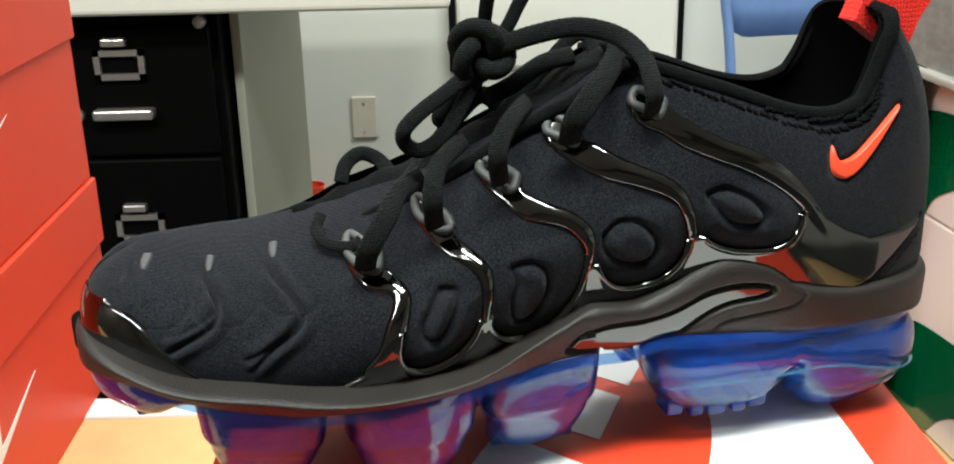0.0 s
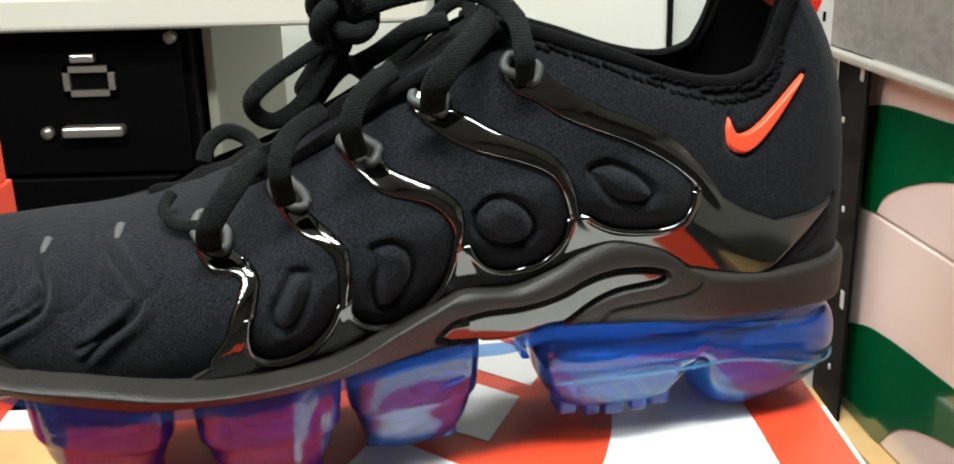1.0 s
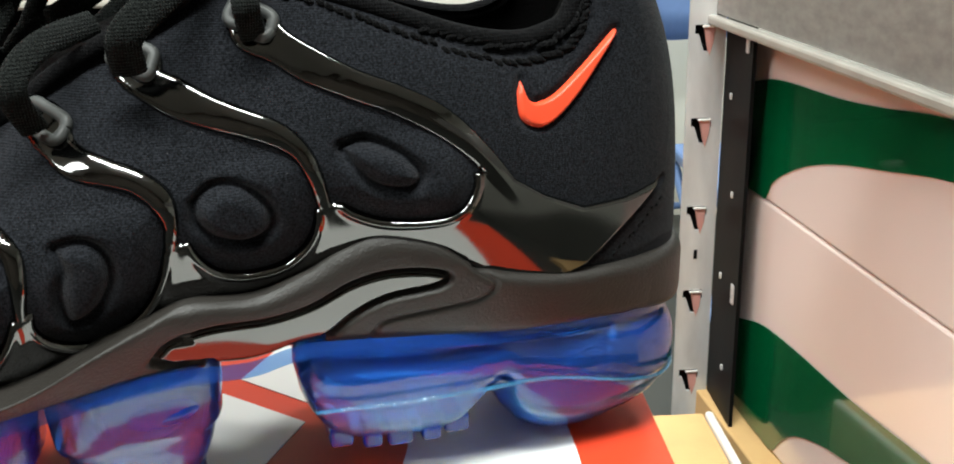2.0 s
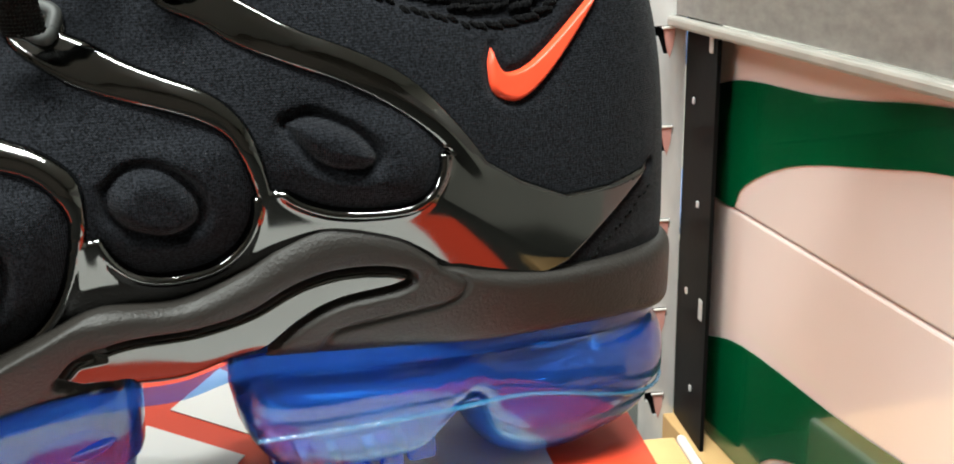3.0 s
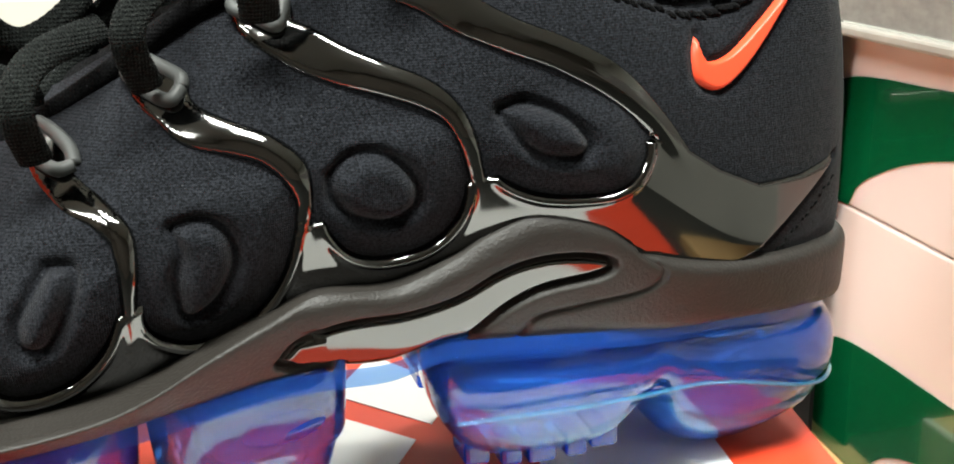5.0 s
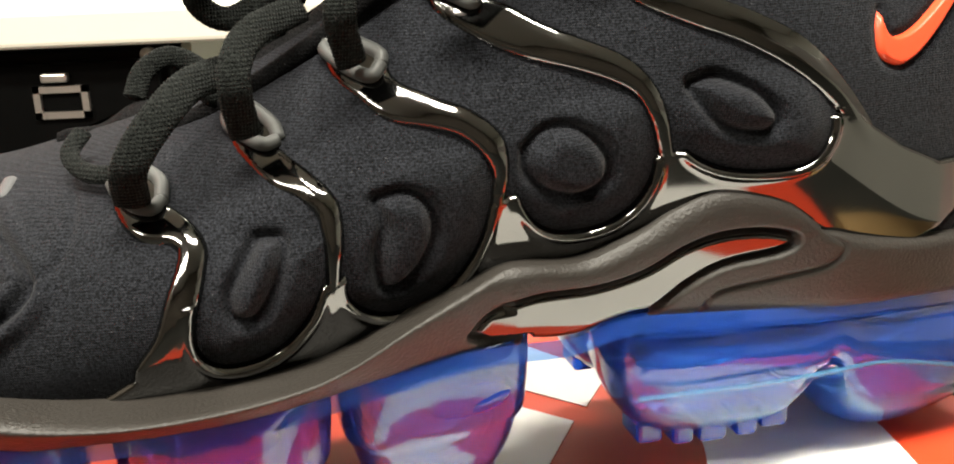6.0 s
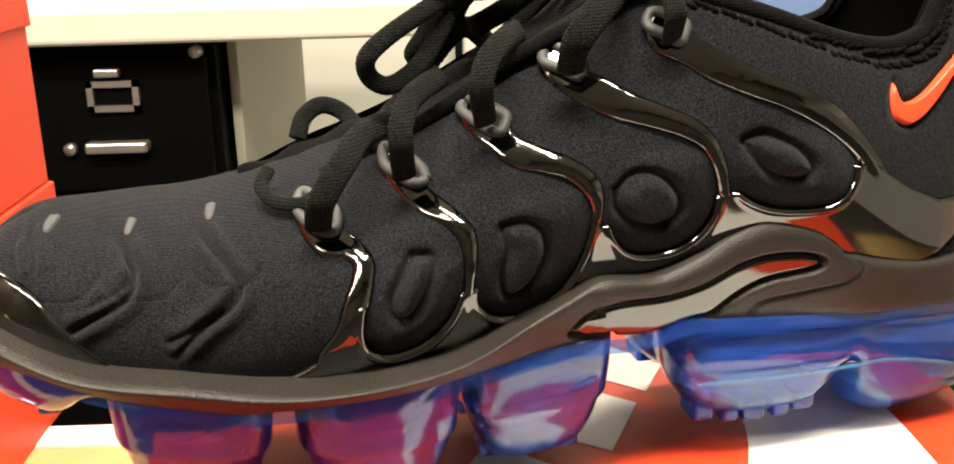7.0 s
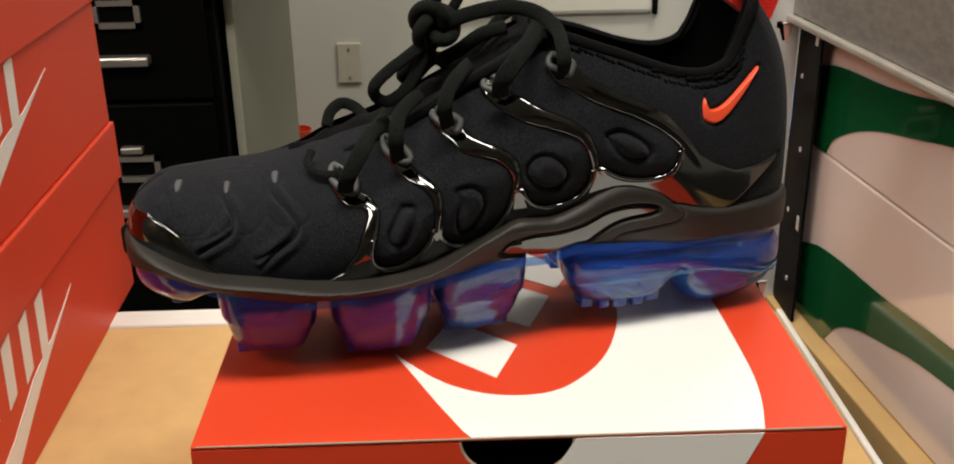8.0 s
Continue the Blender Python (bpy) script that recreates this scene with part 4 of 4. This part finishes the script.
def on_side(a, c, lift):
    k = np.argmin((lookup[:, 0] - a) ** 2 + (lookup[:, 1] - c) ** 2)
    return flat_base[k] + flat_nrm[k] * lift, flat_nrm[k]


# lace rings at the rib heads
for rib in (RIB_A, RIB_B, RIB_C, RIB_D, RIB_E):
    a, c = rib[0][0] / 1000, rib[0][1] / 1000
    ring = []
    for k in range(8):
        t = 2 * math.pi * k / 8
        x, y = 0.0048 * math.copysign(abs(math.cos(t)) ** 0.7, math.cos(t)), 0.0029 * math.copysign(abs(math.sin(t)) ** 0.7, math.sin(t))
        turn = -0.42
        at, _ = on_side(a + x * math.cos(turn) - y * math.sin(turn), c + 0.0012 + x * math.sin(turn) + y * math.cos(turn), 0.0014 + 0.0010 * (y < 0))
        ring.append(at)
    part("lace_ring", tube("lace_ring", ring + [ring[0]], 0.00145, RING, n=64, around=10), sneaker, "dark grey satin lace ring")

# laces
for run_, r in ((LACE_A, 3.2), (LACE_B, 2.9), (LACE_C, 2.9), (LACE_D, 3.6), (LACE_E, 2.9)):
    part("lace", tube("lace", [(a / 1000, b / 1000, c / 1000) for a, b, c in run_], 1.08 * r / 1000, CORD, flat=0.42, n=150, up=(0, -1, 0.2), wobble=0.035), sneaker)
for run_, r in ((LOOP_A, 2.5), (LOOP_B, 2.3), (END_A, 2.3), (END_B, 2.3), (FAR_A, 2.4), (FAR_B, 2.6), (CROSS_A, 3.0), (CROSS_B, 3.0), (LOOP_C, 1.9)):
    part("lace", tube("lace", [(a / 1000, b / 1000, c / 1000) for a, b, c in run_], r / 1000, CORD, flat=0.5, n=130, up=(0, -1, 0.3), wobble=0.03), sneaker)
knot_at = np.array(LACE_E[-1]) / 1000
knot = [knot_at + 0.0062 * np.array((math.cos(2 * t) * (1 + 0.4 * math.cos(3 * t)), 0.7 * math.sin(3 * t), math.sin(2 * t) * (1 + 0.4 * math.cos(3 * t)))) for t in np.linspace(0, 2 * math.pi, 40)]
part("knot", tube("knot", knot, 0.0030, CORD, n=240, wobble=0.03), sneaker, "tight black lace knot")

# heel tab
tab_line = smooth_line([(0.108, 0.143), (0.127, 0.1315), (0.134, 0.143), (0.142, 0.158), (0.134, 0.168), (0.118, 0.166), (0.108, 0.143)], 40)[:-1]
part("pull_tab", plate_mesh("pull_tab", [tuple(p) for p in tab_line], 0.010, TAB_RED, lambda a, c, d: (a, d - 0.005, c)), sneaker, "red woven heel pull tab")

# ---- midsole ----
us = -0.0085 - 0.151 * np.cos(np.linspace(0.0, math.pi, 860))
def fringe(u):
    return np.clip(np.minimum((u + 0.1595) / 0.02, (0.1425 - u) / 0.02), 0, 1)


def sole_grid(side, nr=110):
    UU, R = np.meshgrid(us, np.linspace(0, 1, nr), indexing="ij")
    if side < 0:
        low, high = along(SOLE_FOOT, UU), along(SOLE_TOP, UU)
    else:
        low, high = along(SOLE_FOOT, UU), along(SOLE_FOOT, UU) + 0.014
    h = half_width(np.clip(UU, TOE_END, HEEL_END))
    edge = np.abs(2 * R - 1) ** 7
    v = np.maximum(h - (0.0028 * edge + (0.0055 - 0.0025 * step(UU, 0.05, 0.09)) * (1 - R) ** 1.3) * fringe(UU), 0)
    end = np.where(UU < 0, -1, 1) * (1 - edge) * 0.0022
    return np.stack([UU + end, side * v, low + (high - low) * R], -1)


SG = sole_grid(-1)
SN = normals(SG)
ins = outline_distance(INSERT, SG[..., 0], SG[..., 2])
gr, _ = line_distance(GROOVE, SG[..., 0], SG[..., 2])
sole_relief = -0.0032 * np.exp(-((ins - 0.0005) / 0.0008) ** 2) - 0.0016 * step(-ins, -0.0002, 0.001) - 0.0009 * np.exp(-((gr / 0.0007) ** 2))
FG = sole_grid(1)
loop = np.concatenate([SG + SN * sole_relief[..., None], FG[:, ::-1]], 1)
part("midsole", sheet("midsole", loop, RUBBER, wrap=True), sneaker, "dark grey foam midsole with a sculpted wave")
ins_relief = -0.0040 + 0.0032 * step(-ins, -0.0004, 0.0010)
part("gloss_insert", sheet("gloss_insert", SG + SN * ins_relief[..., None], GLOSS, ins < 0.0012), sneaker, "black gloss wave insert")


# ---- clear air pods ----
def air_sheet(name, grid, mat, wrap=True):
    """A sheet whose faces look outward from its middle."""
    n = np.cross(np.gradient(grid, axis=0), np.gradient(grid, axis=1))
    return sheet(name, grid if (n * (grid - grid.mean((0, 1)))).sum() > 0 else grid[::-1], mat, wrap=wrap)


def power(x, e):
    return np.sign(x) * np.abs(x) ** e


def foot_line(u):
    return along(SOLE_FOOT, np.clip(u, -0.157, 0.142))


def follow(g, u_mid):
    """Bends a pod's places to the outline of the sole."""
    g = g.copy()
    g[..., 1] *= np.clip(half_width(np.clip(g[..., 0], -0.1572, 0.1402)) / half_width(np.array(u_mid)), 0.30, 1.15)
    return g


def bowl(u0, u1, low, centre, half, lift=0.0, ledge=0.48, shrink=1.0, round_=0.88, inward=0.0, n=72, m=40):
    """A clear bowl that hangs from the sole: squarish in plan, rounded below, with a moulded ledge round it."""
    A, B = np.meshgrid(np.linspace(0, 2 * math.pi, n, endpoint=False), np.linspace(0, math.pi / 2, m))
    r, fall = np.cos(B) ** (0.62 * round_), np.sin(B) ** round_
    r = r * shrink * (1 - 0.055 * step(fall, ledge - 0.03, ledge + 0.03) + 0.02 * np.exp(-(((fall - ledge) / 0.05) ** 2)))
    x = (u0 + u1) / 2 + (u1 - u0) / 2 * r * power(np.cos(A), 0.55)
    y = centre + half * r * power(np.sin(A), 0.6) + inward * fall**2
    top = foot_line(x) + 0.002
    base = low + lift * (x - (u0 + u1) / 2)
    z = top - (top - base) * fall
    return follow(np.stack([x, y, z], -1), (u0 + u1) / 2)


def oval(u, v, w, ru, rv, rw, lean=0.0, n=28, m=14):
    A, B = np.meshgrid(np.linspace(0, 2 * math.pi, n, endpoint=False), np.linspace(-math.pi / 2, math.pi / 2, m))
    x, z = ru * np.cos(B) * np.cos(A), rw * np.sin(B)
    return np.stack([u + x, v + rv * np.cos(B) * np.sin(A), w + z + lean * x], -1)


def air_pod(u0, u1, low, inset, half, mat, lift=0.0, win=None):
    u_mid = (u0 + u1) / 2
    reach = float(half_width(np.array(u_mid))) - inset
    for side in (-1, 1):
        c = side * (reach - half)
        p = part("air_pod", air_sheet("air_pod", bowl(u0, u1, low, c, half, lift, inward=-0.007 * side), mat), sneaker, "clear blue-violet air pod")
        part("inner_wall", air_sheet("inner_wall", bowl(u0 + 0.002, u1 - 0.002, low + 0.006, c, half, lift, shrink=0.86, inward=-0.007 * side), AIR_SKY), p, "pale inner wall of the pod")
        if win:
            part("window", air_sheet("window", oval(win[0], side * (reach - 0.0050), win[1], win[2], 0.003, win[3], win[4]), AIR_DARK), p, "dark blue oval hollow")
        for k in (-0.55, 0.55):
            u = u_mid + k * (u1 - u0) * 0.42
            part("tread_lug", block_mesh("tread_lug", u - 0.005, c - 0.007 * side - 0.005, max(low - 0.0007, 0.0002), u + 0.005, c - 0.007 * side + 0.005, low + 0.004, mat, 0.0012), p, "moulded tread lug")


def toe_bowl(inset, rise, n=60, m=40):
    """A shallow bowl across the toe, its rim under the foam's edge."""
    U_, A = np.meshgrid(np.linspace(-0.1575 + inset, -0.1245 - inset, n), np.linspace(0, math.pi, m), indexing="ij")
    deep = np.maximum(along([(-160, 2), (-157, 11), (-152, 15.5), (-146, 17.5), (-140, 17.5), (-135, 14.5), (-130, 8), (-124, 1)], U_) - rise, 0.0005)
    h = np.maximum(half_width(U_) - 0.002 - inset, 0.001)
    return np.stack([U_, -h * power(np.cos(A), 0.8), foot_line(U_) + 0.002 - deep * np.sin(A) ** 0.75], -1)


toe = part("toe_air_pod", air_sheet("toe_air_pod", toe_bowl(0.0, 0.0), AIR_VIOLET, False), sneaker, "clear violet pod under the toe")
part("inner_wall", air_sheet("inner_wall", toe_bowl(0.003, 0.005), AIR_SKY, False), toe, "pale inner wall of the pod")
part("tread_lug", block_mesh("tread_lug", -0.1440, -0.018, 0.0335, -0.1375, -0.006, 0.0390, AIR_DARK, 0.0015), toe, "deep blue tread lug")
air_pod(-0.1255, -0.0845, 0.0085, 0.004, 0.0200, AIR_VIOLET, -0.05, (-0.110, 0.0345, 0.0090, 0.0034, -0.05))
air_pod(-0.0800, -0.0355, 0.0030, 0.004, 0.0205, AIR_VIOLET, -0.03, (-0.057, 0.0325, 0.0100, 0.0036, 0.10))
air_pod(-0.0345, 0.0085, 0.0050, 0.005, 0.0190, AIR, 0.02, (-0.007, 0.0325, 0.0090, 0.0036, 0.12))

# thin clear plate between foam and pods
plate_u = -0.0085 - 0.1485 * np.cos(np.linspace(0.10, math.pi - 0.02, 260))
for side in (-1, 1):
    rows = []
    for inset, drop in ((0.0050, -0.0015), (0.0046, 0.0), (0.0044, 0.0012), (0.0044, 0.0024)):
        h = np.maximum(half_width(plate_u) - inset, 0.001)
        rows.append(np.stack([plate_u, side * h, foot_line(plate_u) - drop], -1))
    part("air_plate", sheet("air_plate", np.stack(rows, 1) if side > 0 else np.stack(rows[::-1], 1), AIR), sneaker, "thin clear blue plate under the foam")


HEEL_LOW = [(20, 30), (26, 24), (30, 18), (36, 12.5), (45, 10.5), (66, 10.5), (72, 14), (76.5, 20), (80.5, 24.5), (84, 22), (87.5, 12), (94, 5.5), (104, 2.0), (122, 1.0), (145, 4.5)]


def heel_ring(inset, deep, top_gap, low_rise, low_line, u_from=0.0262, bulge=0.0, ledge=0.0, n=220, m=44):
    """A rounded tube round the heel along the sole's outline; its underside follows low_line."""
    uh = u_from + (0.1398 - u_from) * np.sin(np.linspace(0, math.pi / 2, 120))
    line = np.vstack([np.stack([uh, -half_width(uh)], -1), np.stack([uh[::-1], half_width(uh[::-1])], -1)[1:]])
    pace = np.r_[0, np.cumsum(np.linalg.norm(np.diff(line, axis=0), axis=1))]
    even = np.linspace(0, pace[-1], n)
    line = np.stack([np.interp(even, pace, line[:, 0]), np.interp(even, pace, line[:, 1])], -1)
    for _ in range(10):
        line[1:-1] = (line[:-2] + 2 * line[1:-1] + line[2:]) / 4
    tan = np.gradient(line, axis=0)
    tan /= np.linalg.norm(tan, axis=1)[:, None]
    out = np.stack([tan[:, 1], -tan[:, 0]], -1)
    u = line[:, 0]
    high = foot_line(u) - top_gap
    low = along(low_line, u) + low_rise if isinstance(low_line, list) else high - low_line
    end = np.maximum(1 - np.abs(np.linspace(-1, 1, n)) ** 40, 0) ** 0.5
    a = np.linspace(0, 2 * math.pi, m, endpoint=False)
    o = np.where(np.sin(a) < 0, power(np.cos(a), 0.9), power(np.cos(a), 0.62))
    z = np.where(np.sin(a) < 0, power(np.sin(a), 0.9), power(np.sin(a), 0.62))
    mid, tall = (high + low) / 2, (high - low) / 2
    w = mid[:, None] + tall[:, None] * z[None] * end[:, None]
    back = step(u, 0.085, 0.138)
    reach = deep * o[None] * end[:, None] - inset - deep + bulge * back[:, None] * step(z, -1.0, 0.1)[None]
    if ledge:
        reach = reach - ledge * step(-w, -0.0285 + 0.010 * back[:, None], -0.0265 + 0.010 * back[:, None]) * (o > 0)[None]
    xy = line[:, None] + out[:, None] * reach[..., None]
    return np.concatenate([xy, w[..., None]], -1)


unit = part("heel_air_unit", air_sheet("heel_air_unit", heel_ring(0.0052, 0.0170, -0.0012, 0.0, HEEL_LOW, bulge=0.0062, ledge=0.0016), AIR), sneaker, "long clear blue air unit round the heel")
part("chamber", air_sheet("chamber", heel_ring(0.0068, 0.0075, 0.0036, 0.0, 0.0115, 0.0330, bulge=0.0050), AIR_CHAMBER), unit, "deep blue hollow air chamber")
part("inner_wall", air_sheet("inner_wall", heel_ring(0.0080, 0.0120, 0.0160, 0.0030, HEEL_LOW, 0.0290, bulge=0.0055), AIR_SKY), unit, "pale inner wall of the unit")
seam_u = np.linspace(0.030, 0.1385, 60)
seam_run = [(u, -float(half_width(np.array(u))) + 0.0035 - 0.0040 * float(step(u, 0.085, 0.138)), 0.0278 - 0.010 * float(step(u, 0.085, 0.138))) for u in seam_u]
part("seam", tube("seam", seam_run, 0.00055, AIR_SKY, n=150, around=8), unit, "pale moulded seam")
for u, du in ((0.0375, 0.0032), (0.0458, 0.0027), (0.0533, 0.0036), (0.0620, 0.0028), (0.0692, 0.0036)):
    low = float(along(HEEL_LOW, np.array(u)))
    h = float(half_width(np.array(u)))
    for side in (-1, 1):
        part("tread_lug", block_mesh("tread_lug", u - du, side * (h - 0.0190) - 0.005, max(low - 0.0010, 0.0002), u + du, side * (h - 0.0190) + 0.006, low + 0.005, AIR_DARK, 0.0012), unit, "moulded tread lug")
